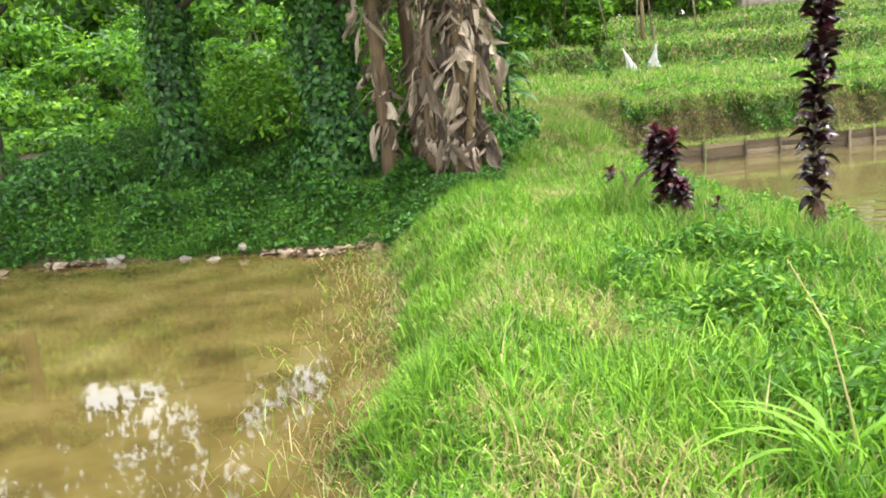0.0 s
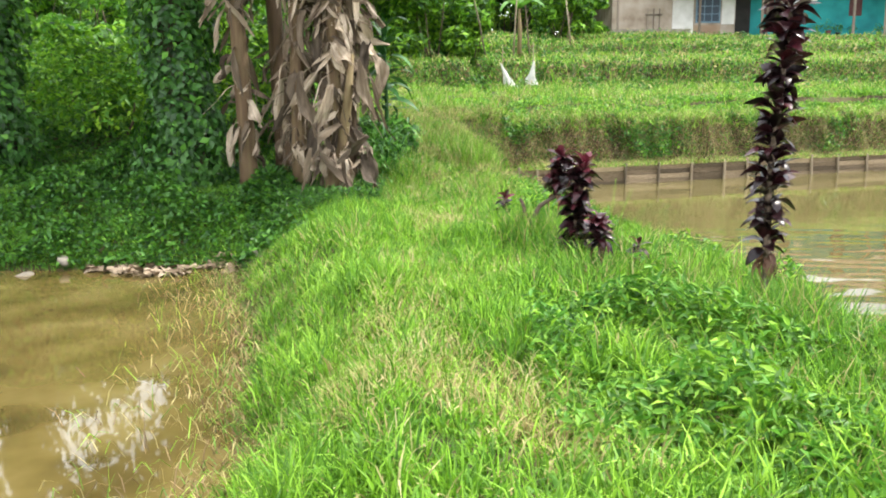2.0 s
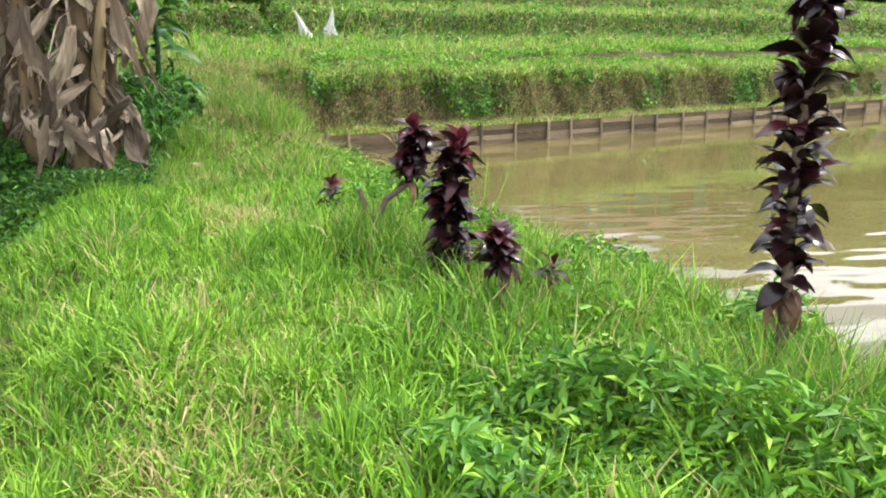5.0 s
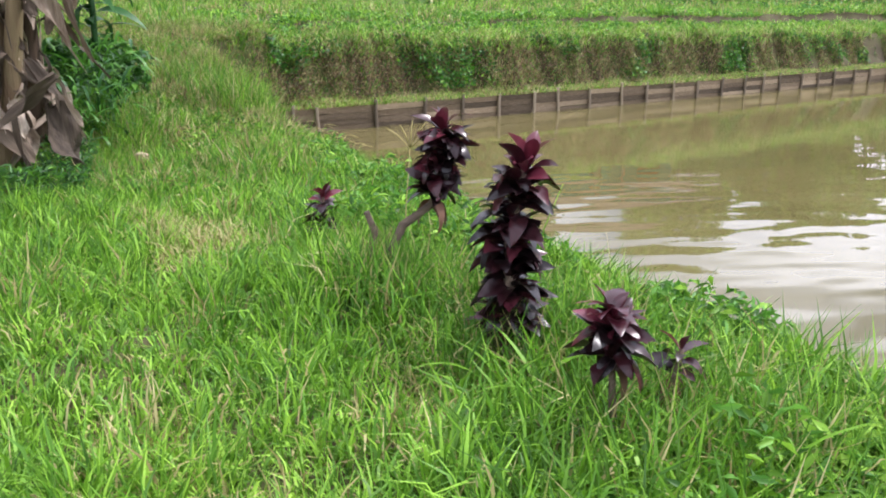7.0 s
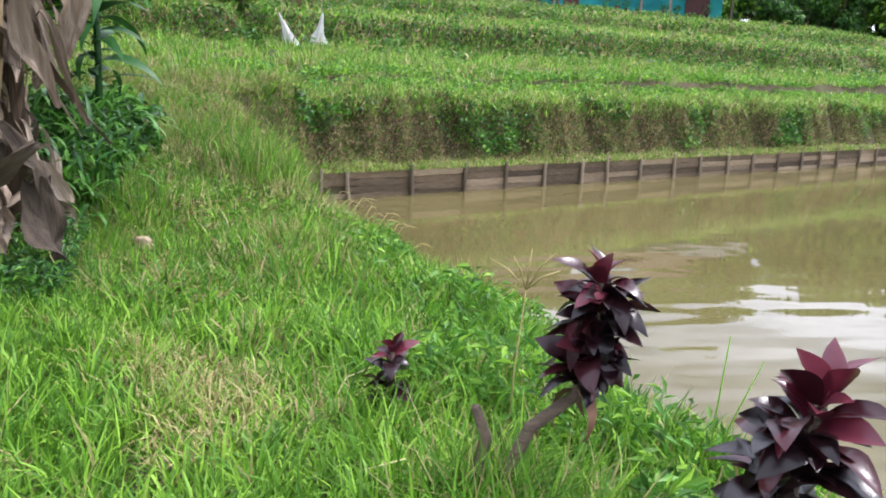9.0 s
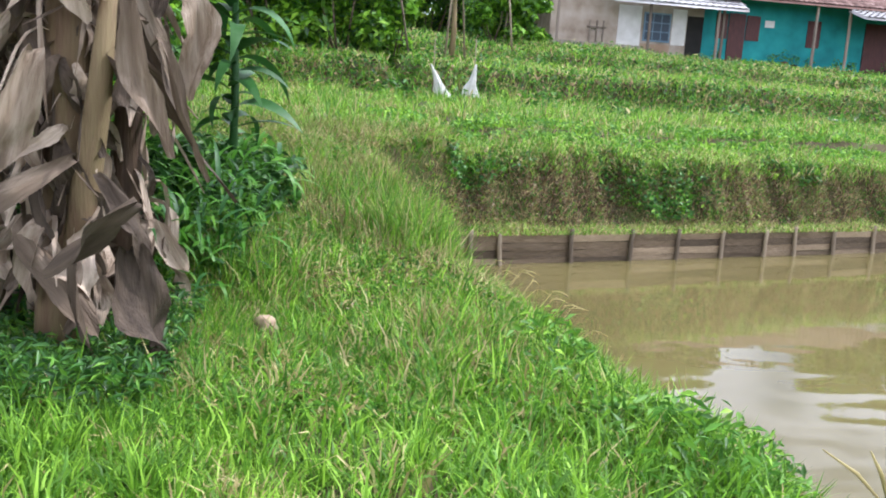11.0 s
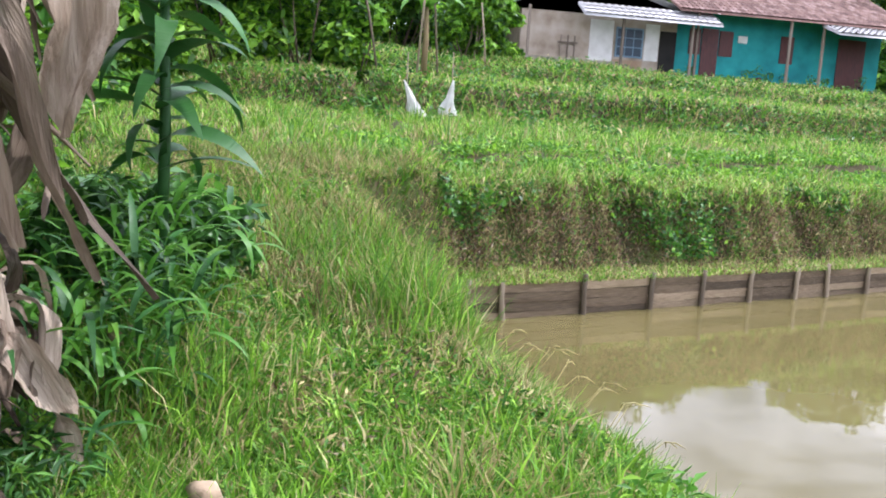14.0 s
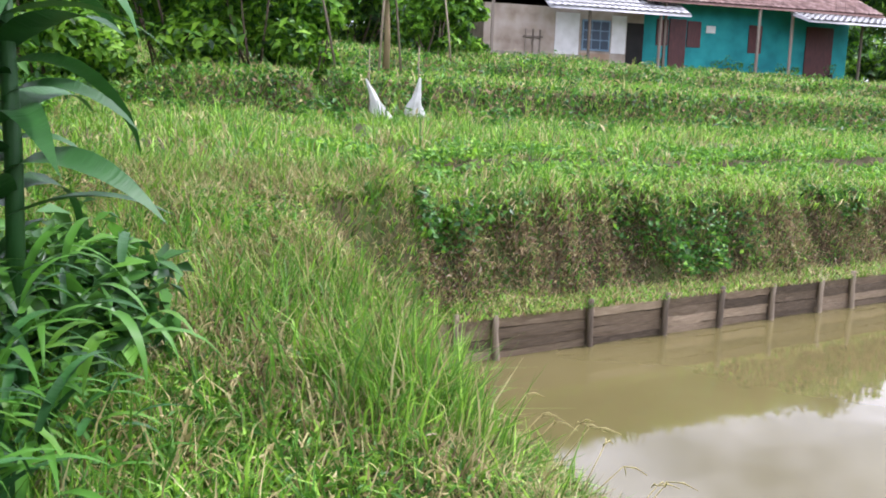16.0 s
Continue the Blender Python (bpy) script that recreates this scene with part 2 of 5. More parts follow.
def fast_mesh(name, verts, quads=None, tris=None, mats=(), smooth=False, mat_index=None):
    """A mesh from arrays: verts (n,3), quads (m,4), tris (k,3)."""
    me = bpy.data.meshes.new(name)
    verts = np.asarray(verts, np.float32)
    parts_, sizes = [], []
    if quads is not None and len(quads):
        parts_.append(np.asarray(quads, np.int32).ravel()); sizes.append(np.full(len(quads), 4, np.int32))
    if tris is not None and len(tris):
        parts_.append(np.asarray(tris, np.int32).ravel()); sizes.append(np.full(len(tris), 3, np.int32))
    loops, sizes = np.concatenate(parts_), np.concatenate(sizes)
    me.vertices.add(len(verts)); me.vertices.foreach_set("co", verts.ravel())
    me.loops.add(len(loops)); me.loops.foreach_set("vertex_index", loops)
    me.polygons.add(len(sizes))
    me.polygons.foreach_set("loop_start", np.concatenate([[0], np.cumsum(sizes)[:-1]]).astype(np.int32))
    me.polygons.foreach_set("loop_total", sizes)
    if mat_index is not None:
        me.polygons.foreach_set("material_index", np.asarray(mat_index, np.int32))
    if smooth:
        me.polygons.foreach_set("use_smooth", np.ones(len(sizes), bool))
    for m in mats:
        me.materials.append(m)
    me.update(calc_edges=True)
    me.validate()
    return me


def part_of(name, me, parent, m=None, label=""):
    ob = new(name, me)
    ob.parent = parent
    if m is not None:
        ob.matrix_basis = m
    if label:
        ob["label"] = label
    return ob


def part(name, bm, mat, parent, label="", m=None, smooth=False):
    me = bpy.data.meshes.new(name)
    if smooth:
        for f in bm.faces:
            f.smooth = True
    bm.to_mesh(me)
    bm.free()
    me.materials.append(mat)
    return part_of(name, me, parent, m, label)


def thing(name, place, label, category, group="", kind="", turn=0.0):
    ob = new(name)
    ob.empty_display_size = 0.1
    ob.matrix_basis = pose(*place, 0, 0, turn)
    return tagged(ob, label, category, group, kind)


def box(x0, x1, y0, y1, z0, z1, bevel=0.0, bm=None):
    bm = bm or bmesh.new()
    r = bmesh.ops.create_cube(bm, size=1.0)
    bmesh.ops.transform(bm, matrix=Matrix.LocRotScale(((x0 + x1) / 2, (y0 + y1) / 2, (z0 + z1) / 2), None, (x1 - x0, y1 - y0, z1 - z0)), verts=r["verts"])
    if bevel:
        es = list({e for v in r["verts"] for e in v.link_edges})
        bmesh.ops.bevel(bm, geom=es, offset=bevel, segments=2, affect="EDGES")
    return bm


def tube(points, radii, sides=10, wobble=0.0, mats=(), name="tube", seed=1):
    """A closed tapered tube along points."""
    r_ = random.Random(seed)
    P = [Vector(p) for p in points]
    verts, quads = [], []
    for i, p in enumerate(P):
        d = (P[min(i + 1, len(P) - 1)] - P[max(i - 1, 0)]).normalized()
        a = d.cross(Vector((0.3, 1, 0.1))).normalized()
        b = d.cross(a)
        for k in range(sides):
            w = 2 * math.pi * k / sides
            rr = radii[i] * (1 + wobble * (r_.random() - 0.5) * 2)
            verts.append(p + (a * math.cos(w) + b * math.sin(w)) * rr)
    for i in range(len(P) - 1):
        for k in range(sides):
            quads.append((i * sides + k, i * sides + (k + 1) % sides, (i + 1) * sides + (k + 1) % sides, (i + 1) * sides + k))
    verts += [P[0], P[-1]]
    n = len(verts)
    tris = [(n - 2, (k + 1) % sides, k) for k in range(sides)] + [(n - 1, (len(P) - 1) * sides + k, (len(P) - 1) * sides + (k + 1) % sides) for k in range(sides)]
    return fast_mesh(name, verts, quads, tris, mats, True)


def blades(name, xyz, length, width, lean, mats, share=(1.0,), heading=None, kinds=None):
    """Many bent grass blades, each of a quad and a tip, rooted at xyz."""
    n = len(xyz)
    az, ba = rng.uniform(0, 2 * np.pi, n), rng.uniform(0, 2 * np.pi, n) if heading is None else heading
    L, W = np.asarray(length) * rng.uniform(0.55, 1.25, n), width * rng.uniform(0.7, 1.4, n)
    ln = np.clip(lean * rng.uniform(0.3, 1.8, n), 0, 1.35)
    side = np.stack([np.cos(az), np.sin(az), np.zeros(n)], 1) * W[:, None] / 2
    out = np.stack([np.cos(ba), np.sin(ba), np.zeros(n)], 1)
    up = np.array([0, 0, 1.0])
    mid = xyz + out * (L * 0.5 * np.sin(ln * 0.6))[:, None] + up * (L * 0.55 * np.cos(ln * 0.6))[:, None]
    tip = mid + out * (L * 0.5 * np.sin(ln * 1.5))[:, None] + up * (L * 0.5 * np.cos(ln * 1.5))[:, None]
    V = np.stack([xyz - side, xyz + side, mid + side * 0.8, mid - side * 0.8, tip], 1).reshape(-1, 3)
    b = np.arange(n)[:, None] * 5
    mi = rng.choice(len(share), n, p=np.array(share) / sum(share)) if kinds is None else kinds
    return fast_mesh(name, V, b + np.array([[0, 1, 2, 3]]), b + np.array([[3, 2, 4]]), mats, False, np.concatenate([mi, mi]))


def leaves(name, xyz, size, mats, normal=None, tilt=0.7, aspect=0.5, share=(1.0,), droop=0.0):
    """Many small folded leaves, each of two triangles, centred at xyz."""
    n = len(xyz)
    nrm = rng.normal(0, tilt, (n, 3)) + (np.array([0, 0, 1.0]) if normal is None else normal)
    nrm /= np.linalg.norm(nrm, axis=1)[:, None] + 1e-9
    d = rng.normal(0, 1, (n, 3)) - np.array([0, 0, droop])
    d -= nrm * np.sum(d * nrm, 1)[:, None]
    d /= np.linalg.norm(d, axis=1)[:, None] + 1e-9
    s = np.cross(nrm, d)
    L = (size * rng.uniform(0.6, 1.35, n))[:, None]
    V = np.stack([xyz - d * L / 2, xyz + s * L * aspect / 2 + nrm * L * 0.1, xyz + d * L / 2 - nrm * L * 0.08, xyz - s * L * aspect / 2 + nrm * L * 0.1], 1).reshape(-1, 3)
    b = np.arange(n)[:, None] * 4
    mi = rng.choice(len(share), n, p=np.array(share) / sum(share))
    return fast_mesh(name, V, None, np.concatenate([b + np.array([[0, 1, 2]]), b + np.array([[0, 2, 3]])]), mats, False, np.concatenate([mi, mi]))


# ---- the lie of the land ----
WATER, PADDY = 0.0, -0.15
WALL_A, WALL_B = np.array([2.75, 17.12]), np.array([26.0, 24.95])     # foot of the boarded pond edge
WALL_D = (WALL_B - WALL_A) / np.linalg.norm(WALL_B - WALL_A)
WALL_N = np.array([-WALL_D[1], WALL_D[0]])


def sstep(a, b, v):
    t = np.clip((v - a) / (b - a), 0, 1)
    return t * t * (3 - 2 * t)


def shore_right(y):
    return np.interp(y, [-6, 0, 4, 6, 8, 9.7, 12.5, 15, 17.2], [4.7, 4.5, 4.2, 3.95, 3.65, 3.38, 3.10, 2.76, 2.45]) + 0.05 * np.sin(y * 3.1) + 0.03 * np.sin(y * 7.7)


def shore_left(y):
    return np.interp(y, [-6, 3.4, 5, 6.2, 7.2, 8.2, 9.2, 10.2], [0.15, 0.05, -0.05, -0.22, -0.38, -0.6, -0.85, -1.3]) + 0.06 * np.sin(y * 2.7) + 0.04 * np.sin(y * 6.3)


def shore_back(x):
    return 10.55 + 0.22 * np.sin(x * 1.1 + 0.5) + 0.1 * np.sin(x * 3.3) - 0.07 * np.clip(-x - 3, 0, 8)


def lumps(x, y):
    return 0.03 * np.sin(x * 2.3 + 1) * np.sin(y * 1.9) + 0.02 * np.sin(x * 5.1 + y * 3.7) + 0.012 * np.sin(x * 11 - y * 9.3) * np.sin(y * 12.1)


def land(x, y):
    """Height of the ground at x, y."""
    x, y = np.asarray(x, float), np.asarray(y, float)
    v = (x - WALL_A[0]) * WALL_N[0] + (y - WALL_A[1]) * WALL_N[1]        # metres behind the boards
    s = y - 0.16 * np.clip(x - 3, 0, 40) + 0.35 * np.sin(x * 0.7) + 0.18 * np.sin(x * 1.9 + y * 0.3)
    steps = np.interp(s, [17.5, 20, 26.4, 26.6, 27.1, 31.5, 31.9, 36, 36.5, 41, 60, 120, 900],
                      [1.45, 1.62, 2.05, 2.15, 2.72, 3.25, 3.6, 3.95, 4.2, 4.4, 4.9, 7, 18])
    path = np.interp(y, [-8, 5, 9, 11, 12.4, 13.6, 15.2, 16.6, 17.6, 18.5], [0.42, 0.46, 0.5, 0.48, 0.5, 0.72, 1.05, 1.35, 1.47, 1.5])
    path = np.where(y > 17.5, np.maximum(steps, 1.45), path)
    left = np.interp(y, [-8, 10.4, 10.9, 11.6, 12.3, 13.2, 16, 22, 30, 36, 41, 60, 120, 900],
                     [-0.5, -0.3, 0.12, 0.5, 0.95, 1.12, 1.3, 1.7, 2.6, 3.6, 4.7, 5.3, 8, 20])
    wl_ = sstep(-0.1, -1.6, x)
    z = path * (1 - wl_) + left * wl_
    # bank that falls to the paddy beside the path
    dl = x - shore_left(y)
    db = y - shore_back(x)
    side = -0.4 + 0.6 * sstep(-0.5, 0.45, dl) + 0.38 * sstep(0.15, 1.1, dl)
    cut = np.where(db < 0.35, side, 9.0)
    cut = cut + sstep(-0.3, 0.45, db) * 1.2
    z = np.minimum(z, cut)
    # bank that falls to the pond
    dr = shore_right(y) - x
    pond = -0.7 + 0.8 * sstep(-0.5, 0.25, dr) + 0.45 * sstep(0.1, 1.0, dr)
    pond = np.where(y > 12.5, pond + 1.3 * sstep(0.55, 1.5, dr) * sstep(12.5, 16.5, y), pond)
    pond = pond + 3.0 * sstep(-0.1, 0.7, v) * sstep(3.2, 2.2, x)
    z_near = np.minimum(z, pond)
    # behind the boards: a narrow ledge, then the steep bank, then the terraces
    nz_ = 0.12 * np.sin(x * 1.7) + 0.08 * np.sin(x * 4.1 + 1) + 0.05 * np.sin(x * 9.3 + y * 4)
    bank = 0.38 + 0.90 * sstep(0.30 + nz_, 0.88 + nz_, v) + 0.07 * sstep(0.7, 1.3, v) + 0.12 * sstep(0.9, 1.8, v)
    z_far = np.minimum(bank, np.maximum(steps, 1.3))
    z_far = np.where(v > 1.8, np.maximum(steps, 1.45), z_far)
    wf = sstep(2.2, 2.9, x + 0.25 * np.clip(17.3 - y, 0, 3))
    z_far = np.where(v > 0.05, z_far, z_near)
    z = np.where(x > 2.9, z_far, np.where(v > 0.05, z_near * (1 - wf) + z_far * wf, z_near))
    flat = sstep(70, 45, np.hypot(x, y - 15))
    return z + lumps(x, y) * flat


def axis(a, b, step, far):
    core = np.arange(a, b + step / 2, step)
    g, d, v = [], step, 0.0
    while v < far:
        d *= 1.17
        v += d
        g.append(v)
    g = np.array(g)
    return np.concatenate([(a - g)[::-1], core, b + g])


gx, gy = axis(-9, 14, 0.1, 900), axis(-3, 30, 0.1, 900)
GX, GY = np.meshgrid(gx, gy)
GZ = land(GX, GY)
nx, ny = len(gx), len(gy)
ii = (np.arange(ny - 1)[:, None] * nx + np.arange(nx - 1)[None, :]).ravel()
ground = new("ground", fast_mesh("ground", np.stack([GX, GY, GZ], -1).reshape(-1, 3), np.stack([ii, ii + 1, ii + nx + 1, ii + nx], 1), None, [M_EARTH], True))
tagged(ground, "grassy earth banks, terraces and a raised footpath", "ground", kind="structure")


def sheet(name, pts, z, mat, label):
    bm = bmesh.new()
    bm.faces.new([bm.verts.new((x, y, z)) for x, y in pts])
    me = bpy.data.meshes.new(name)
    bm.to_mesh(me)
    bm.free()
    me.materials.append(mat)
    return tagged(new(name, me), label, "water", kind="structure")


sheet("water", [(2.2, -14), (40, -14), (40, 29.75), (2.3, 17.05)], WATER, M_POND, "murky olive-brown fish pond water with sky reflections")
sheet("water", [(-30, -14), (0.9, -14), (0.9, 9.2), (-0.6, 11.3), (-30, 12.5)], PADDY, M_PADDY, "shallow clear brown water over a muddy paddy bottom")


# ---- scattering ----
def scatter(n, x0, x1, y0, y1, keep=None):
    x, y = rng.uniform(x0, x1, n), rng.uniform(y0, y1, n)
    z = land(x, y)
    if keep is not None:
        k = keep(x, y, z)
        x, y, z = x[k], y[k], z[k]
    return np.stack([x, y, z], 1)


def patches(x, y, s=1.0, o=0.0):
    return 0.5 + 0.25 * (np.sin(x * 1.9 * s + 1.3 * np.sin(y * 1.1 * s + o) + o) + np.sin(y * 1.6 * s + 1.7 * np.sin(x * 0.9 * s - o) + 2 * o))


def tufted(name, centres, per, radius, length, width, lean, mats, share):
    """Grass in tufts: the blades of each one spring from its middle and fan outwards, and are mostly of one colour."""
    n = len(centres)
    sz = rng.uniform(0.55, 1.35, n)
    idx = np.repeat(np.arange(n), np.maximum(3, (per * sz * rng.uniform(0.7, 1.3, n)).astype(int)))
    m = len(idx)
    a, f = rng.uniform(0, 2 * np.pi, m), np.sqrt(rng.random(m))
    x, y = centres[idx, 0] + np.cos(a) * f * radius * sz[idx], centres[idx, 1] + np.sin(a) * f * radius * sz[idx]
    pr = np.array(share) / sum(share)
    kinds = np.where(rng.random(m) < 0.65, rng.choice(len(share), n, p=pr)[idx], rng.choice(len(share), m, p=pr))
    return blades(name, np.stack([x, y, land(x, y) - 0.005], 1), np.broadcast_to(length, n)[idx] * sz[idx] * (1.1 - 0.3 * f), width, lean * (0.35 + 0.85 * f), mats, share, a + rng.normal(0, 0.5, m), kinds)


def stuff(name, me, label, category):
    return tagged(new(name, me), label, category, kind="stuff")


def on_ridge(x, y, z):
    return (x > shore_left(y) - 0.05) & (x < shore_right(y) + 0.12) & (z > -0.12)


p = scatter(85000, -1.0, 4.6, -1.0, 13.0, on_ridge)
hgt = 0.045 + 0.07 * patches(p[:, 0], p[:, 1], 2.2, 1.1)
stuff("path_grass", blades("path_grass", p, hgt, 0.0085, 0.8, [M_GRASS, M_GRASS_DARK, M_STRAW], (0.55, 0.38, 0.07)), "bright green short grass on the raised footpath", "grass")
p = scatter(11000, -1.0, 4.6, -1.0, 13.0, lambda x, y, z: on_ridge(x, y, z) & (rng.random(len(x)) < 0.25 + 1.0 * patches(x, y, 1.3, 0.4)))
hgt = 0.10 + 0.13 * patches(p[:, 0], p[:, 1], 2.2, 1.1)
stuff("path_tufts", tufted("path_tufts", p, 26, 0.10, hgt, 0.0105, 0.95, [M_GRASS, M_GRASS_DARK, M_STRAW], (0.66, 0.29, 0.05)), "uneven tufts of bright green uncut grass on the footpath", "grass")
p = scatter(62000, 0.2, 2.4, 0.0, 11.5, lambda x, y, z: (np.abs(x - 1.15 - 0.25 * np.sin(y * 0.9)) < 0.6) & (patches(x, y, 1.6, 0.7) + 0.35 * rng.random(len(x)) > 0.58 + 0.22 * sstep(4.5, 7.0, y)))
stuff("dry_grass", blades("dry_grass", p, 0.18, 0.007, 1.05, [M_STRAW, M_GRASS], (0.62, 0.38)), "trodden straw-coloured dry grass along the path", "grass")
p = scatter(40000, 1.5, 4.4, -1.0, 12.0, lambda x, y, z: (x < shore_right(y)) & (x > 1.9 + 0.4 * np.sin(y * 1.7)))
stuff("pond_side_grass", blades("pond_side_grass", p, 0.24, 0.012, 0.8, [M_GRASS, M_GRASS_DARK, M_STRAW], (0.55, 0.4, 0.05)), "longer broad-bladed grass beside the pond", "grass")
p = scatter(120000, 1.4, 4.4, -1.0, 12.0, lambda x, y, z: (x < shore_right(y)) & (x > 1.7 + 0.5 * np.sin(y)) & (patches(x, y, 1.2, 2.0) + 0.7 * rng.random(len(x)) > 0.72 + 0.45 * sstep(5.6, 7.4, y)))
p[:, 2] += 0.02 + rng.random(len(p)) ** 0.6 * (0.05 + 0.30 * patches(p[:, 0], p[:, 1], 3.1, 0.8) ** 2)
stuff("creeping_weeds", leaves("creeping_weeds", p, 0.075, [M_WEED, M_GRASS_DARK, M_GRASS], tilt=0.75, aspect=0.3, share=(0.5, 0.2, 0.3)), "low creeping green weeds beside the pond", "weeds")
p = scatter(45000, -0.9, 3.4, 10.8, 18.0, lambda x, y, z: (x < shore_right(y) + 0.1) & (z > -0.05))
stuff("slope_grass", blades("slope_grass", p, 0.09, 0.0115, 0.95, [M_GRASS, M_GRASS_DARK, M_STRAW], (0.40, 0.32, 0.28)), "rough grass on the rising path with dry stalks", "grass")
p = scatter(4200, -0.9, 3.4, 10.8, 18.0, lambda x, y, z: (x < shore_right(y) + 0.02) & (z > 0.0))
stuff("slope_tufts", tufted("slope_tufts", p, 22, 0.11, 0.12 + 0.13 * patches(p[:, 0], p[:, 1], 2, 0.4), 0.011, 1.0, [M_GRASS, M_GRASS_DARK, M_STRAW, M_WEED], (0.36, 0.2, 0.28, 0.16)), "tufts of rough grass on the rising path", "grass")
p = scatter(60000, 0.1, 3.0, 11.6, 17.6, lambda x, y, z: (x < shore_right(y) - 0.1) & (patches(x, y, 1.5, 2.6) + 0.3 * rng.random(len(x)) + 0.05 * (y - 14) > 0.52 + 0.35 * sstep(13.4, 12.2, y)))
stuff("slope_straw", blades("slope_straw", p, 0.2, 0.007, 1.0, [M_STRAW, M_BANK, M_GRASS_DARK], (0.55, 0.25, 0.2)), "dry straw stalks on the rising path", "grass")
p = scatter(70000, -0.6, 3.2, 10.8, 17.5, lambda x, y, z: (x < shore_right(y)) & (z > 0.05) & (patches(x, y, 1.4, 1.0) + 0.7 * rng.random(len(x)) > 0.95 - 0.3 * sstep(14.0, 12.0, y)))
p[:, 2] += rng.uniform(0.02, 0.10, len(p))
stuff("slope_weeds", leaves("slope_weeds", p, 0.06, [M_WEED, M_GRASS, M_STRAW], tilt=0.8, aspect=0.26, share=(0.45, 0.38, 0.17)), "broad-leaved green weeds on the rising path", "weeds")
p = scatter(80000, -4, 27, 17.2, 27.0, lambda x, y, z: z > 1.25)
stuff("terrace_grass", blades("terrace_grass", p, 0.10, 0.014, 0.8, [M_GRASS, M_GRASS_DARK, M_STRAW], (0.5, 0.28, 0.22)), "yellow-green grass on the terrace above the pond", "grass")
p = scatter(6500, -4, 27, 17.2, 27.0, lambda x, y, z: (z > 1.25) & (rng.random(len(x)) < 0.2 + patches(x, y, 1.1, 0.3)))
stuff("terrace_tufts", tufted("terrace_tufts", p, 15, 0.16, 0.14 + 0.18 * patches(p[:, 0], p[:, 1], 1.3, 0.9), 0.016, 1.0, [M_GRASS, M_GRASS_DARK, M_STRAW, M_WEED], (0.45, 0.2, 0.2, 0.15)), "uneven tufts of grass on the terrace above the pond", "grass")


def steepness(x, y):
    return np.abs(land(x, y + 0.25) - land(x, y - 0.25))


p = scatter(14000, -0.2, 2.9, 11.8, 17.5, lambda x, y, z: (x < shore_right(y) - 0.15) & (patches(x, y, 2.3, 1.7) + 0.3 * rng.random(len(x)) > 0.75))
p[:, 2] += rng.uniform(0.01, 0.12, len(p))
stuff("slope_litter", leaves("slope_litter", p, 0.055, [M_LITTER, M_STRAW, M_BANK], tilt=0.7, aspect=0.22, share=(0.2, 0.6, 0.2)), "dead brown leaves and straw lying on the rising path", "leaf litter")
p = scatter(80000, -6, 34, 27, 44.0)
stuff("upper_terrace_grass", blades("upper_terrace_grass", p, 0.2, 0.03, 0.8, [M_GRASS, M_GRASS_DARK, M_STRAW], (0.5, 0.25, 0.25)), "grass on the upper terraces below the houses", "grass")
p = scatter(170000, -4, 30, 25.8, 40.0, lambda x, y, z: steepness(x, y) > 0.17)
p[:, 2] += rng.uniform(-0.05, 0.16, len(p))
p[:, 1] -= rng.uniform(0, 0.25, len(p))
stuff("terrace_edge_weeds", leaves("terrace_edge_weeds", p, 0.11, [M_VINE, M_TREE, M_BANK, M_WEED], tilt=0.9, share=(0.2, 0.15, 0.25, 0.4)), "dark overgrown weeds on the terrace faces", "weeds")


# rounded mounds of weeds along the upper terraces
c = scatter(420, -3, 30, 25.0, 42.0)
idx = np.repeat(np.arange(len(c)), 70)
rad = rng.uniform(0.25, 0.75, len(c))[idx]
d = rng.normal(0, 1, (len(idx), 3))
d /= np.linalg.norm(d, axis=1)[:, None]
p = c[idx] + d * rad[:, None] * np.array([1, 0.7, 0.55]) * rng.uniform(0.6, 1.0, (len(idx), 1))
p[:, 2] = np.maximum(p[:, 2], land(p[:, 0], p[:, 1]) + 0.02)
stuff("terrace_mounds", leaves("terrace_mounds", p, 0.17, [M_WEED, M_VINE, M_GRASS_DARK, M_STRAW], tilt=0.7, aspect=0.35, share=(0.35, 0.3, 0.2, 0.15)), "mounds of dark and yellowish weeds on the upper terraces", "weeds")


p = scatter(90000, -4, 30, 25.5, 38.0, lambda x, y, z: steepness(x, y) > 0.12)
p = p[rng.random(len(p)) < 0.5 + 0.9 * patches(p[:, 0], p[:, 1], 2.0, 0.6)]
stuff("terrace_edge_grass", blades("terrace_edge_grass", p, 0.42, 0.024, 1.0, [M_GRASS, M_GRASS_DARK, M_STRAW], (0.45, 0.3, 0.25)), "long grass tumbling over the terrace edges", "grass")


def along_bank(n, v0, v1, u0=-0.2, u1=22.0):
    u, v = rng.uniform(u0, u1, n), rng.uniform(v0, v1, n)
    x, y = WALL_A[0] + WALL_D[0] * u + WALL_N[0] * v, WALL_A[1] + WALL_D[1] * u + WALL_N[1] * v
    return np.stack([x, y, land(x, y)], 1), u, v


def face(n, z0, z1, u0=-0.2, u1=22.0):
    """Points spread evenly over the height of the cut bank, and the way it faces."""
    q, u, v = along_bank(n, 0.15, 1.1, u0, u1)
    grade = np.abs(land(q[:, 0] + WALL_N[0] * 0.04, q[:, 1] + WALL_N[1] * 0.04) - land(q[:, 0] - WALL_N[0] * 0.04, q[:, 1] - WALL_N[1] * 0.04))
    k = (rng.random(n) < grade * 5) & (q[:, 2] > z0) & (q[:, 2] < z1)
    return q[k], u[k], v[k]


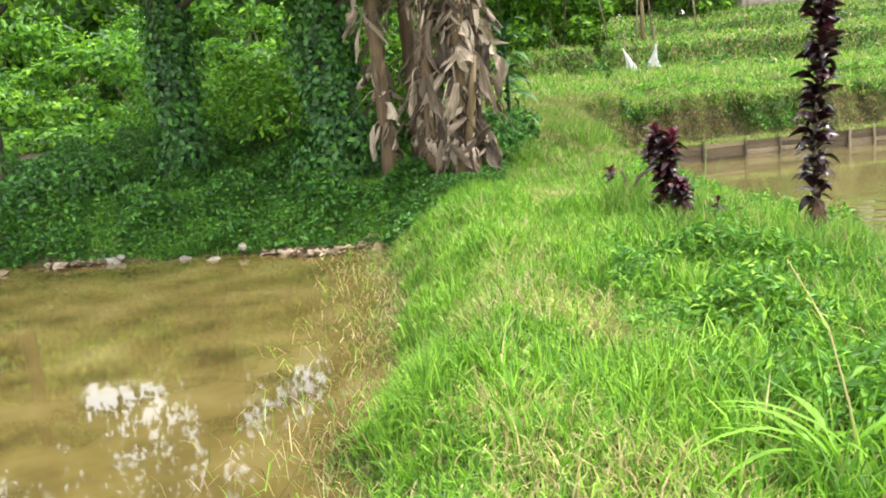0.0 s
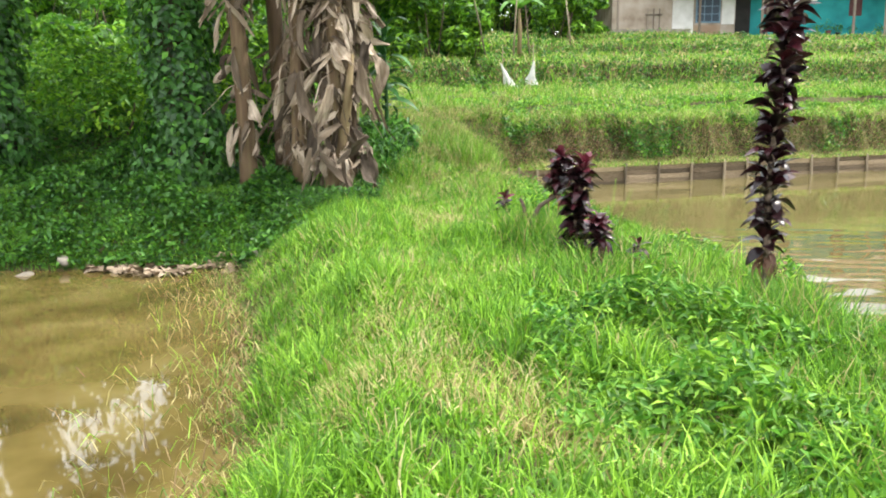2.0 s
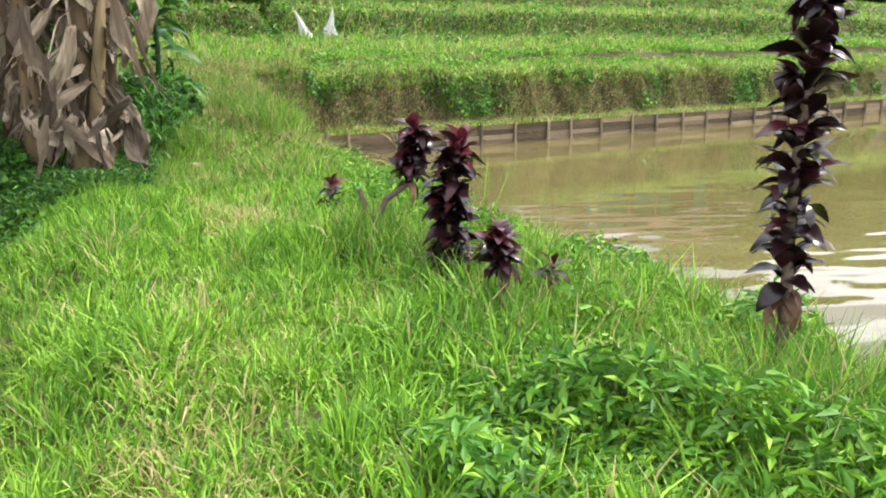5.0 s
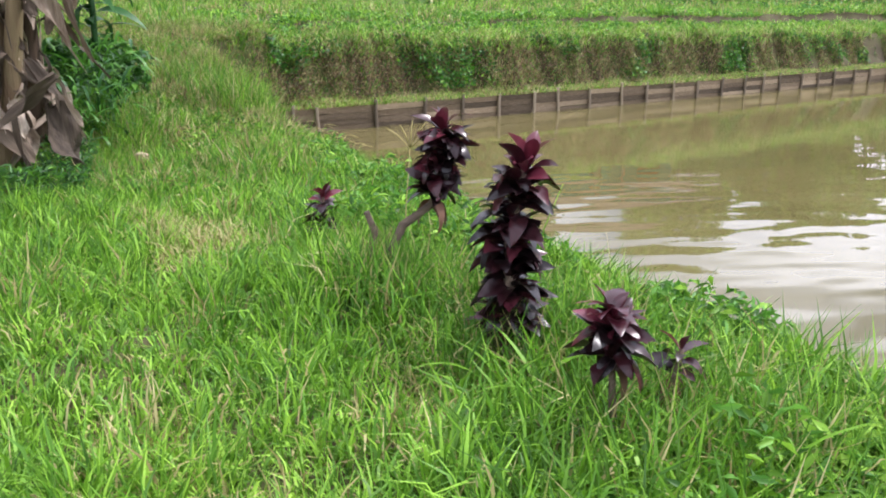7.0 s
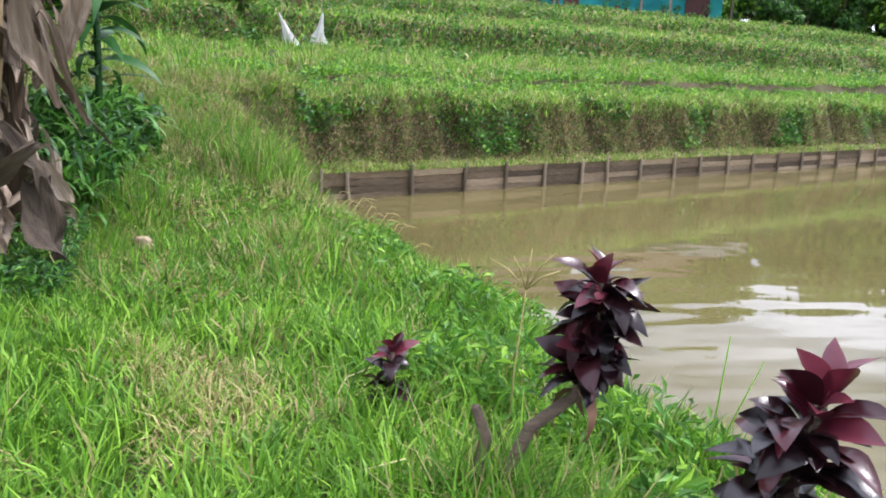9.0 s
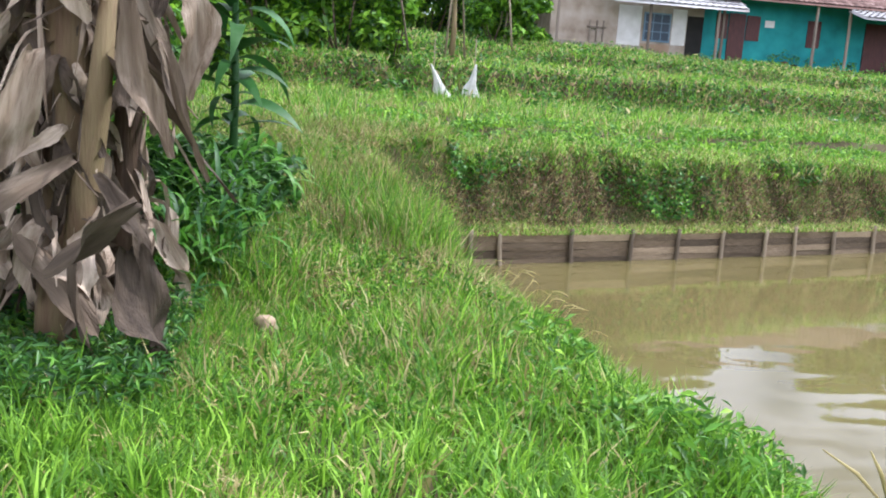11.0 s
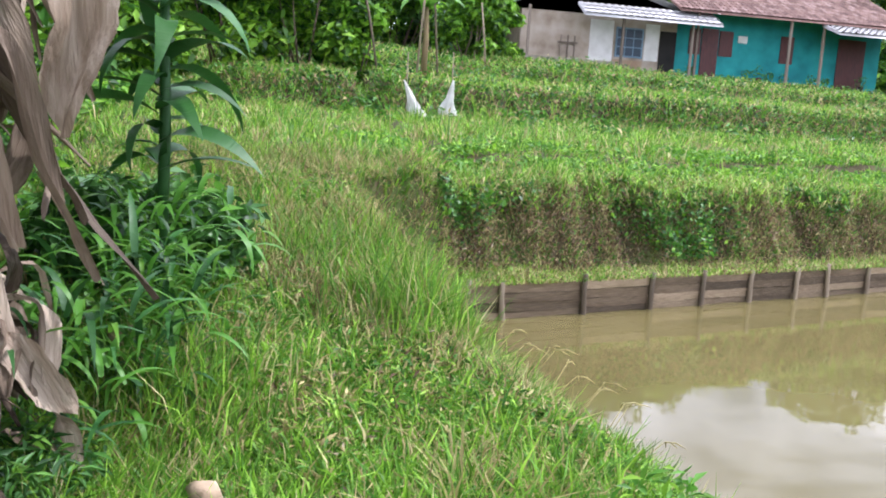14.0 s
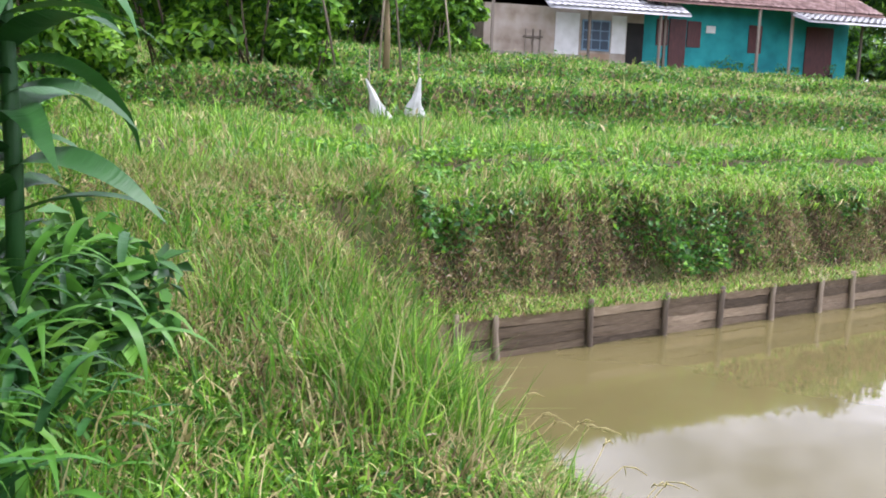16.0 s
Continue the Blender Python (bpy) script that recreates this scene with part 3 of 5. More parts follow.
p, u, v = face(130000, 0.36, 1.40)
stuff("bank_stalks", blades("bank_stalks", p, 0.15, 0.010, 1.1, [M_BANK, M_GRASS, M_STRAW, M_WEED], (0.52, 0.10, 0.24, 0.14)), "brown roots and stalks on the cut earth bank", "grass")
p, u, v = face(60000, 0.36, 1.40)
p[:, :2] -= WALL_N * rng.uniform(0, 0.09, (len(p), 1))
stuff("bank_litter", leaves("bank_litter", p, 0.06, [M_BANK, M_LITTER, M_WEED, M_STRAW], tilt=0.9, aspect=0.25, share=(0.42, 0.2, 0.26, 0.12)), "curled brown leaves and rootlets on the cut earth bank", "leaf litter")
p, u, v = along_bank(16000, 0.55, 1.25)
p = p[p[:, 2] > 1.05]
p[:, :2] -= WALL_N * rng.uniform(0, 0.16, (len(p), 1))
stuff("bank_fringe", blades("bank_fringe", p, 0.22, 0.012, 1.3, [M_GRASS, M_GRASS_DARK, M_STRAW], (0.5, 0.25, 0.25)), "grass hanging over the top of the earth bank", "grass")
p, u, v = face(120000, 0.5, 1.45)
w_ = p[:, 2] + 0.25 * np.sin(u * 2.3) + 0.12 * np.sin(u * 5.9 + 1)
k = patches(u * 0.8 + w_ * 1.1, w_ * 2.6 - u * 0.5, 1.0, 0.3) + 0.3 * (w_ - 1.0) + 0.5 * rng.random(len(u)) > 0.95
p = p[k]
p[:, 2] += rng.uniform(-0.03, 0.06, len(p))
p[:, :2] -= WALL_N * rng.uniform(0, 0.16, (len(p), 1))
stuff("bank_creepers", leaves("bank_creepers", p, 0.065, [M_VINE, M_WEED, M_GRASS], tilt=0.8, aspect=0.6, share=(0.5, 0.4, 0.10)), "green creepers hanging over the earth bank", "creeper")
p, u, v = along_bank(26000, -0.07, 0.36, -0.5)
p[:, 2] = np.maximum(p[:, 2], 0.36)
stuff("ledge_grass", blades("ledge_grass", p, 0.12, 0.010, 1.25, [M_GRASS, M_STRAW, M_BANK, M_GRASS_DARK], (0.36, 0.36, 0.14, 0.14)), "yellow-green grass fringe on top of the boards", "grass")

p, u, v = along_bank(30000, 0.95, 3.2)
k = patches(u * 1.2, v * 1.6, 1.0, 1.9) + 0.3 * rng.random(len(u)) > 0.6
p = p[k]
p[:, 2] += rng.uniform(0.02, 0.12, len(p))
stuff("bank_top_weeds", leaves("bank_top_weeds", p, 0.085, [M_WEED, M_BUSH, M_GRASS], tilt=0.6, aspect=0.45, share=(0.45, 0.15, 0.4)), "broad-leaved weeds on top of the bank", "weeds")

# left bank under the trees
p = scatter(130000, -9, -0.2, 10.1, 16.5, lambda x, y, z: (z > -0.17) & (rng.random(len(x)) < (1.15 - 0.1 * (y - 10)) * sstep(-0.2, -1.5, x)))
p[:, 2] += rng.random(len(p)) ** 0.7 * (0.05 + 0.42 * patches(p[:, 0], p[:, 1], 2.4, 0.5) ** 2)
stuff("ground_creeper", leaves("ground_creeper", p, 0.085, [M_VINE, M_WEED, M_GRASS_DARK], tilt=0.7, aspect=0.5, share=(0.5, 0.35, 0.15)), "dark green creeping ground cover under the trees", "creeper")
# mostly the darker grass copy, so the bank's shade sits in the colour
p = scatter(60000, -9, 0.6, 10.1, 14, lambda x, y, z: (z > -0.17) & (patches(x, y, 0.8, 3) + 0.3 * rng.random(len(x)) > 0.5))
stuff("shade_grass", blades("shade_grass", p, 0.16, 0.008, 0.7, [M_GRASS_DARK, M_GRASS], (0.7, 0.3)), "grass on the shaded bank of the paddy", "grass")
p = scatter(60000, -22, -1.6, 16, 34)
p[:, 2] += rng.uniform(0.0, 0.3, len(p))
stuff("grove_undergrowth", leaves("grove_undergrowth", p, 0.2, [M_BUSH, M_WEED, M_VINE], tilt=0.6, share=(0.4, 0.4, 0.2)), "sunlit undergrowth behind the trees", "undergrowth")
p = scatter(2500, -7.5, -0.6, 9.9, 11.2, lambda x, y, z: (z > -0.3) & (np.abs(y - shore_back(x)) < 0.28) & (patches(x, y, 0.9, 0.5) > 0.45))
p[:, 2] = np.maximum(p[:, 2], PADDY) + 0.03
stuff("leaf_litter", leaves("leaf_litter", p, 0.16, [M_LITTER], tilt=0.35, aspect=0.6), "grey-brown dead leaves along the water's edge", "leaf litter")
p = scatter(36000, -2.0, 0.8, 0.5, 10.6, lambda x, y, z: np.abs(x - shore_left(y) - 0.02) < 0.5 * rng.random(len(x)))
p[:, 2] = np.maximum(p[:, 2], PADDY)
stuff("edge_debris", blades("edge_debris", p, 0.13, 0.007, 1.2, [M_BANK, M_STRAW, M_GRASS_DARK], (0.4, 0.15, 0.45)), "brown roots and straw at the muddy water's edge", "grass")
p = scatter(9000, -2.4, 0.5, 2.0, 10.2, lambda x, y, z: (x < shore_left(y) + 0.05) & (x > shore_left(y) - 1.3 * rng.random(len(x)) ** 2))
p[:, 2] = PADDY - 0.02
stuff("water_grass", blades("water_grass", p, 0.26, 0.006, 1.15, [M_GRASS, M_STRAW, M_BANK], (0.35, 0.4, 0.25)), "thin grass and straw standing in the shallow water", "grass")


# ---- boarded pond edge ----
wall = thing("wall_pond", (float(WALL_A[0]), float(WALL_A[1]), 0), "weathered board retaining wall with posts along the pond", "retaining wall", kind="structure",
             turn=math.degrees(math.atan2(WALL_D[1], WALL_D[0])))
LEN = float(np.linalg.norm(WALL_B - WALL_A))
r = random.Random(3)
u = 0.42
posts = [-0.5, 0.0, 0.42]
for gap in (1.04, 0.96, 0.8, 0.82, 0.85, 0.62, 0.85, 0.92):
    u += gap
    posts.append(u)
while u < LEN - 1:
    u += r.uniform(0.7, 1.0)
    posts.append(u)
for i, u in enumerate(posts):
    h, lean_ = 0.40 + r.uniform(-0.04, 0.05), r.uniform(-3, 3)
    me = tube([(0, 0, -0.6), (0.004, 0, 0.0), (-0.004, 0.005, h * 0.6), (0, 0, h)], [0.034, 0.032, 0.03, 0.027], 8, 0.12, [M_POST], "post", i)
    part_of("post", me, wall, pose(u, -0.04, 0, 0, lean_, 0))
board_meshes = []
for k in range(4):
    bm = bmesh.new()
    bmesh.ops.create_grid(bm, x_segments=8, y_segments=2, size=0.5)
    bmesh.ops.solidify(bm, geom=bm.faces[:], thickness=0.03)
    rr = random.Random(20 + k)
    for vtx in bm.verts:
        vtx.co.z += rr.uniform(-0.006, 0.006)
        vtx.co.y += rr.uniform(-0.06, 0.06)
    bmesh.ops.rotate(bm, verts=bm.verts, matrix=Euler((radians(90), 0, 0)).to_matrix())
    me = bpy.data.meshes.new("board")
    bm.to_mesh(me)
    bm.free()
    me.materials.append(M_BOARD)
    board_meshes.append(me)
for a, b in zip(posts[:-1], posts[1:]):
    for k in range(5):
        z = -0.08 + k * 0.098
        m = Matrix.LocRotScale(((a + b) / 2, r.uniform(-0.006, 0.01), z + r.uniform(-0.008, 0.008)), Euler((0, radians(r.uniform(-0.6, 0.6)), 0)), (b - a + 0.03, 1, 0.094))
        part_of("board", board_meshes[r.randrange(4)], wall, m)


# ---- leaf shapes ----
def strap_leaf(name, length, width, arch, mat, fold=0.25, seg=6, seed=0, ragged=0.0, twist=0.0, tip=0.55):
    """One strap leaf along +x that rises and arches over; folded along its midrib, with thickness given by the fold."""
    rr = random.Random(seed)
    verts, quads = [], []
    x = z = 0.0
    for i in range(seg + 1):
        t = i / seg
        ang = 0.5 - arch * t
        w = width / 2 * (math.sin(math.pi * min(1, (0.12 + 0.88 * t)) ** tip) * 0.98 + 0.02)
        if i:
            x += length / seg * math.cos(ang)
            z += length / seg * math.sin(ang)
        tw = twist * t
        for sgn in (-1, 0, 1):
            ww = sgn * w * (1 - ragged * rr.random())
            verts.append((x - (abs(sgn) * w * fold * math.sin(-ang)), ww * math.cos(tw) , z + abs(sgn) * w * fold * math.cos(ang) + ww * math.sin(tw) + ragged * 0.25 * width * (rr.random() - 0.5)))
    for i in range(seg):
        for k in (0, 1):
            quads.append((i * 3 + k, i * 3 + k + 1, i * 3 + k + 4, i * 3 + k + 3))
    return fast_mesh(name, verts, quads, None, [mat], True)


CORD = [strap_leaf("leaf", 0.165, 0.07, a, M_CORD, 0.38, 8, i, 0.12, 0.35 * (i - 1.5), 1.25) for i, a in enumerate((0.8, 1.4, 2.1, 1.1))]
CORD_NEW = [strap_leaf("leaf", 0.14, 0.06, a, M_CORD_NEW, 0.38, 8, i, 0.1, 0.3, 1.2) for i, a in enumerate((0.8, 1.7))]
CORD_OLD = [strap_leaf("leaf", 0.18, 0.05, a, M_CORD_OLD, 0.4, 6, i, 0.2) for i, a in enumerate((2.4, 3.0))]


def ti_plant(place, stem, radius, leaf_from, count, size, label, seed, new_share=0.12, old_share=0.1, extra=()):
    """A ti plant: a woody stem through the points of stem, with whorls of drooping maroon leaves from a share of its height up."""
    rr = random.Random(seed)
    ob = thing("ti_plant", place, label, "plant", "ti plants along the pond")
    for pts in (stem, *extra):
        me = tube(pts, [radius * (1 - 0.45 * i / (len(pts) - 1)) for i in range(len(pts))], 8, 0.15, [M_STEM], "stem", seed)
        part_of("stem", me, ob)
    P = [Vector(q) for q in stem]
    cum = [0.0]
    for a, b in zip(P[:-1], P[1:]):
        cum.append(cum[-1] + (b - a).length)
    for i in range(count):
        f = i / (count - 1)
        s = cum[-1] * (leaf_from + (1 - leaf_from) * f)
        j = max(k for k in range(len(P) - 1) if cum[k] <= s + 1e-6)
        q = P[j].lerp(P[j + 1], (s - cum[j]) / (cum[j + 1] - cum[j]))
        if f > 1 - new_share:
            me, up = rr.choice(CORD_NEW), 5 + 50 * (f - 1 + new_share) / new_share
        elif f < old_share:
            me, up = rr.choice(CORD_OLD), -25
        else:
            me, up = rr.choice(CORD), rr.uniform(-8, 46)
        sc = size * rr.uniform(0.75, 1.2)
        m = Matrix.Translation(q) @ Euler((radians(rr.uniform(-32, 32)), radians(-up), radians(i * 137.5 + rr.uniform(-20, 20)))).to_matrix().to_4x4() @ Matrix.Diagonal((sc, sc * rr.uniform(0.85, 1.15), sc, 1))
        part_of("leaf", me, ob, m)
    return ob


def gz(x, y):
    return float(land(x, y))


ti_plant((2.92, 5.66, gz(2.92, 5.66)), [(0, 0, -0.05), (0.01, 0, 0.35), (0.0, 0.01, 0.9), (0.04, 0, 1.6), (0.08, 0, 2.3)], 0.028, 0.19, 280, 1.08,
         "tall slender ti plant with blackish maroon drooping leaves", 1, 0.05, 0.04)
ti_plant((2.12, 7.42, gz(2.12, 7.42)), [(0, 0, -0.05), (-0.02, 0, 0.25), (-0.02, 0.01, 0.55), (0.03, 0, 0.80)], 0.03, 0.06, 230, 1.08,
         "bushy upright ti plant with dense dark maroon leaves", 2, 0.07, 0.08)
ti_plant((1.82, 8.3, gz(1.82, 8.3)), [(0, 0, -0.05), (0.03, 0, 0.18), (0.10, 0.0, 0.33), (0.24, 0, 0.42), (0.30, 0, 0.55), (0.31, 0, 0.78)], 0.026, 0.62, 120, 1.0,
         "ti plant with a crooked bare stem and a maroon crown", 3, 0.1, 0.03, extra=([(0.03, 0, 0.05), (-0.06, 0.02, 0.16), (-0.03, 0.03, 0.30), (-0.07, 0.03, 0.40)],))
ti_plant((2.16, 6.68, gz(2.16, 6.68)), [(0, 0, -0.05), (-0.02, 0, 0.2), (-0.04, 0, 0.47)], 0.016, 0.68, 60, 0.95,
         "small ti plant with a red rosette on a thin stem", 4, 0.4, 0.05)
ti_plant((2.42, 6.76, gz(2.42, 6.76)), [(0, 0, -0.05), (0, 0, 0.2), (0.02, 0, 0.28)], 0.018, 0.3, 24, 0.75,
         "small withered brownish ti plant in the grass", 5, 0.1, 0.6)
ti_plant((1.67, 9.05, gz(1.67, 9.05)), [(0, 0, -0.05), (0, 0, 0.15), (0.01, 0, 0.33)], 0.015, 0.3, 40, 0.8,
         "low ti plant with a dark maroon tuft of leaves", 6, 0.2, 0.15)

# grass tufts round the plants
TUFTS = [(2.85, 5.45, 0.55, 1800, 0.36), (2.12, 7.38, 0.35, 1000, 0.28), (1.82, 8.25, 0.3, 1200, 0.34), (2.05, 8.0, 0.35, 900, 0.3), (2.5, 7.5, 0.4, 900, 0.28), (2.55, 6.5, 0.4, 900, 0.3), (2.3, 6.68, 0.4, 600, 0.3), (1.67, 9.0, 0.25, 350, 0.3), (3.3, 6.8, 0.5, 700, 0.3), (2.7, 3.2, 0.5, 900, 0.26), (3.1, 4.3, 0.5, 1000, 0.28), (2.4, 4.9, 0.45, 800, 0.22), (3.3, 5.4, 0.5, 900, 0.28), (2.7, 2.3, 0.5, 800, 0.26), (3.4, 6.2, 0.4, 600, 0.28),
         (1.75, 14.0, 0.38, 1300, 0.45), (1.2, 14.8, 0.45, 700, 0.35), (2.0, 15.4, 0.35, 500, 0.3), (0.4, 13.0, 0.5, 900, 0.4)]
for tx, ty, tr_, tn, tl in TUFTS:
    x, y = tx + rng.normal(0, tr_ * 0.5, tn), ty + rng.normal(0, tr_ * 0.5, tn)
    q = np.stack([x, y, land(x, y) - 0.01], 1)
    tagged(new("grass_tuft", blades("grass_tuft", q, tl, 0.009, 0.6, [M_GRASS, M_GRASS_DARK, M_STRAW], (0.35, 0.5, 0.15))), "tall tuft of grass on the bank", "grass tuft", "grass tufts", "stuff")


# ---- banana clump ----


def hanging_leaf(name, length, width, out, mat, seed, cols=5, rows=16):
    """A withered banana leaf or a torn strip of one: it leaves the stem along +x, bends over and hangs, folded about its midrib, twisted and frayed."""
    q = random.Random(seed)
    ph, fold, twist, sway = q.uniform(0, 6), q.uniform(0.2, 0.8), q.uniform(-1.6, 1.6), q.uniform(-0.16, 0.16)
    kinks = [q.uniform(-0.8, 0.8) for _ in range(4)]
    V, Q = [], []
    for j in range(rows + 1):
        t = j / rows
        b = min(1.0, t / 0.25)
        kf = min(1.999, t * 2)
        kink = kinks[int(kf)] * (1 - kf % 1) + kinks[int(kf) + 1] * (kf % 1)
        x = out * math.sin(b * math.pi / 2) + 0.07 * length * kink
        y = sway * length * t * t + 0.05 * length * kink
        z = 0.05 * length * math.sin(b * math.pi) - length * max(0.0, t - 0.10)
        w = width / 2 * min(1.0, 0.12 + 2.6 * t, 0.25 + 2.2 * (1 - t))
        turn = twist * t + 1.3 * kink
        for k in range(cols):
            f = 2 * k / (cols - 1) - 1
            a = f * w * (1 + 0.16 * math.sin(t * 7 + ph + 3 * k) + 0.04 * math.sin(t * 47 + k))
            d = abs(f) * w * fold + 0.10 * width * math.sin(f * 3 + t * 7 + ph)
            V.append((x - a * math.sin(turn) + d * math.cos(turn), y + a * math.cos(turn) + d * math.sin(turn), z - abs(f) * 0.15 * width * math.sin(t * 9 + ph)))
    for j in range(rows):
        for k in range(cols - 1):
            Q.append((j * cols + k, j * cols + k + 1, (j + 1) * cols + k + 1, (j + 1) * cols + k))
    return fast_mesh(name, V, Q, None, [mat], True)


DRY = [hanging_leaf("dry_leaf", L, W, o, M_DRY, 40 + i) for i, (L, W, o) in enumerate(
    [(0.65, 0.07, 0.18), (0.5, 0.05, 0.12), (0.75, 0.10, 0.24), (0.4, 0.08, 0.18), (0.6, 0.04, 0.14), (0.75, 0.16, 0.28), (0.7, 0.03, 0.10), (0.45, 0.05, 0.24), (0.55, 0.20, 0.22), (0.5, 0.025, 0.08), (0.7, 0.02, 0.10), (0.45, 0.15, 0.26), (0.3, 0.11, 0.16), (0.9, 0.03, 0.2)])]
GREEN = [strap_leaf("banana_leaf", 2.0, 0.5, a, M_BANANA, 0.25, 9, 60 + i, 0.08, 0.2, 0.8) for i, a in enumerate((1.4, 1.9))]


def banana(place, height, radius, dead, green, seed, label, lean=(0.0, 0.0), low=0.25):
    rr = random.Random(seed)
    ob = thing("banana_plant", place, label, "banana plant", "banana clump")
    pts = [(lean[0] * t, lean[1] * t, -0.1 + (height + 0.1) * t) for t in (0, 0.15, 0.4, 0.7, 1)]
    part_of("pseudostem", tube(pts, [radius * f for f in (1.25, 1.05, 0.95, 0.85, 0.6)], 14, 0.08, [M_SHEATH], "pseudostem", seed), ob)
    for i in range(dead):
        t = rr.uniform(low, 1.0) ** 1.15
        q = Vector((lean[0] * t, lean[1] * t, height * t))
        sc = rr.uniform(0.55, 1.05)
        m = Matrix.Translation(q) @ Euler((radians(rr.gauss(0, 27)), radians(rr.gauss(-3, 22)), radians(rr.uniform(0, 360)))).to_matrix().to_4x4() @ Matrix.Diagonal((sc, sc, sc, 1))
        part_of("dry_leaf", rr.choice(DRY), ob, m)
    for i in range(green):
        sc = rr.uniform(0.7, 1.1)
        m = Matrix.Translation((lean[0], lean[1], height)) @ Euler((0, radians(rr.uniform(-60, -20)), radians(i * 360 / max(green, 1) + rr.uniform(-30, 30)))).to_matrix().to_4x4() @ Matrix.Diagonal((sc, sc, sc, 1))
        part_of("banana_leaf", rr.choice(GREEN), ob, m)
    return ob


for i, (x, y, h, rad, dead, green, lx) in enumerate([(-0.30, 11.75, 3.4, 0.11, 290, 0, 0.1), (-0.75, 12.0, 3.6, 0.11, 180, 0, 0.0), (-1.5, 12.3, 3.3, 0.12, 80, 5, -0.1),
                                                     (-0.12, 12.25, 3.0, 0.08, 150, 0, 0.1), (-1.1, 12.9, 3.8, 0.12, 40, 6, -0.1)]):
    banana((x, y, gz(x, y)), h, rad, dead, green, 100 + i, "banana plant hung with shredded grey-brown dead leaves", (lx, 0.0), 0.16)


# ---- dracaena ----
DRAC = [strap_leaf("leaf", 0.58, 0.115, a, M_DRAC, 0.22, 8, 80 + i, 0.04, 0.3, 0.75) for i, a in enumerate((1.0, 1.5, 2.1))]


def dracaena(place, height, count, seed):
    rr = random.Random(seed)
    ob = thing("dracaena", place, "dracaena with broad glossy dark green leaves", "plant")
    part_of("stem", tube([(0, 0, -0.1), (0.02, 0, height * 0.5), (0.0, 0, height)], [0.035, 0.03, 0.022], 8, 0.1, [M_DRAC], "stem", seed), ob)
    for i in range(count):
        t = 0.4 + 0.6 * i / (count - 1)
        sc = rr.uniform(0.75, 1.15)
        m = Matrix.Translation((0, 0, height * t)) @ Euler((radians(rr.uniform(-20, 20)), radians(-5 - 45 * max(0, t - 0.75) / 0.25), radians(i * 137.5))).to_matrix().to_4x4() @ Matrix.Diagonal((sc, sc, sc, 1))
        part_of("leaf", rr.choice(DRAC), ob, m)
    return ob


dracaena((0.32, 13.7, gz(0.32, 13.7)), 2.0, 40, 9)


# ---- shrubs and trees ----
def clump(n, centre, radii, seed):
    q = np.random.default_rng(seed)
    d = q.normal(0, 1, (n, 3))
    d /= np.linalg.norm(d, axis=1)[:, None]
    rr = q.uniform(0.45, 1.0, n) ** 0.6
    rr *= 1 + 0.22 * np.sin(d[:, 0] * 5 + seed) * np.sin(d[:, 1] * 6 + 2 * seed) + 0.15 * np.sin(d[:, 2] * 7 + seed)
    return np.array(centre) + d * rr[:, None] * np.array(radii), d


def shrub(place, lobes, n, leaf, mats, share, label, seed, stems=6, droop=0.0):
    """A shrub: thin stems and a crown of many leaves in uneven lobes."""
    rr = random.Random(seed)
    ob = thing("shrub", place, label, "shrub")
    for i in range(stems):
        c, rad = lobes[i % len(lobes)]
        me = tube([(c[0] * 0.3 + rr.uniform(-0.2, 0.2), c[1] * 0.3, -0.1), (c[0] * 0.7, c[1] * 0.7, c[2] * 0.5), (c[0], c[1], c[2])], [0.03, 0.022, 0.01], 6, 0.1, [M_STEM], "stem", i)
        part_of("stem", me, ob)
    ps, ns = [], []
    for k, (c, rad) in enumerate(lobes):
        a, d = clump(n // len(lobes), c, rad, seed * 10 + k)
        ps.append(a)
        ns.append(d)
    pts, nr = np.concatenate(ps), np.concatenate(ns)
    part_of("crown", leaves("crown", pts, leaf, mats, nr * 0.5 + np.array([0, 0, 0.6]), 0.5, 0.45, share, droop), ob)
    return ob


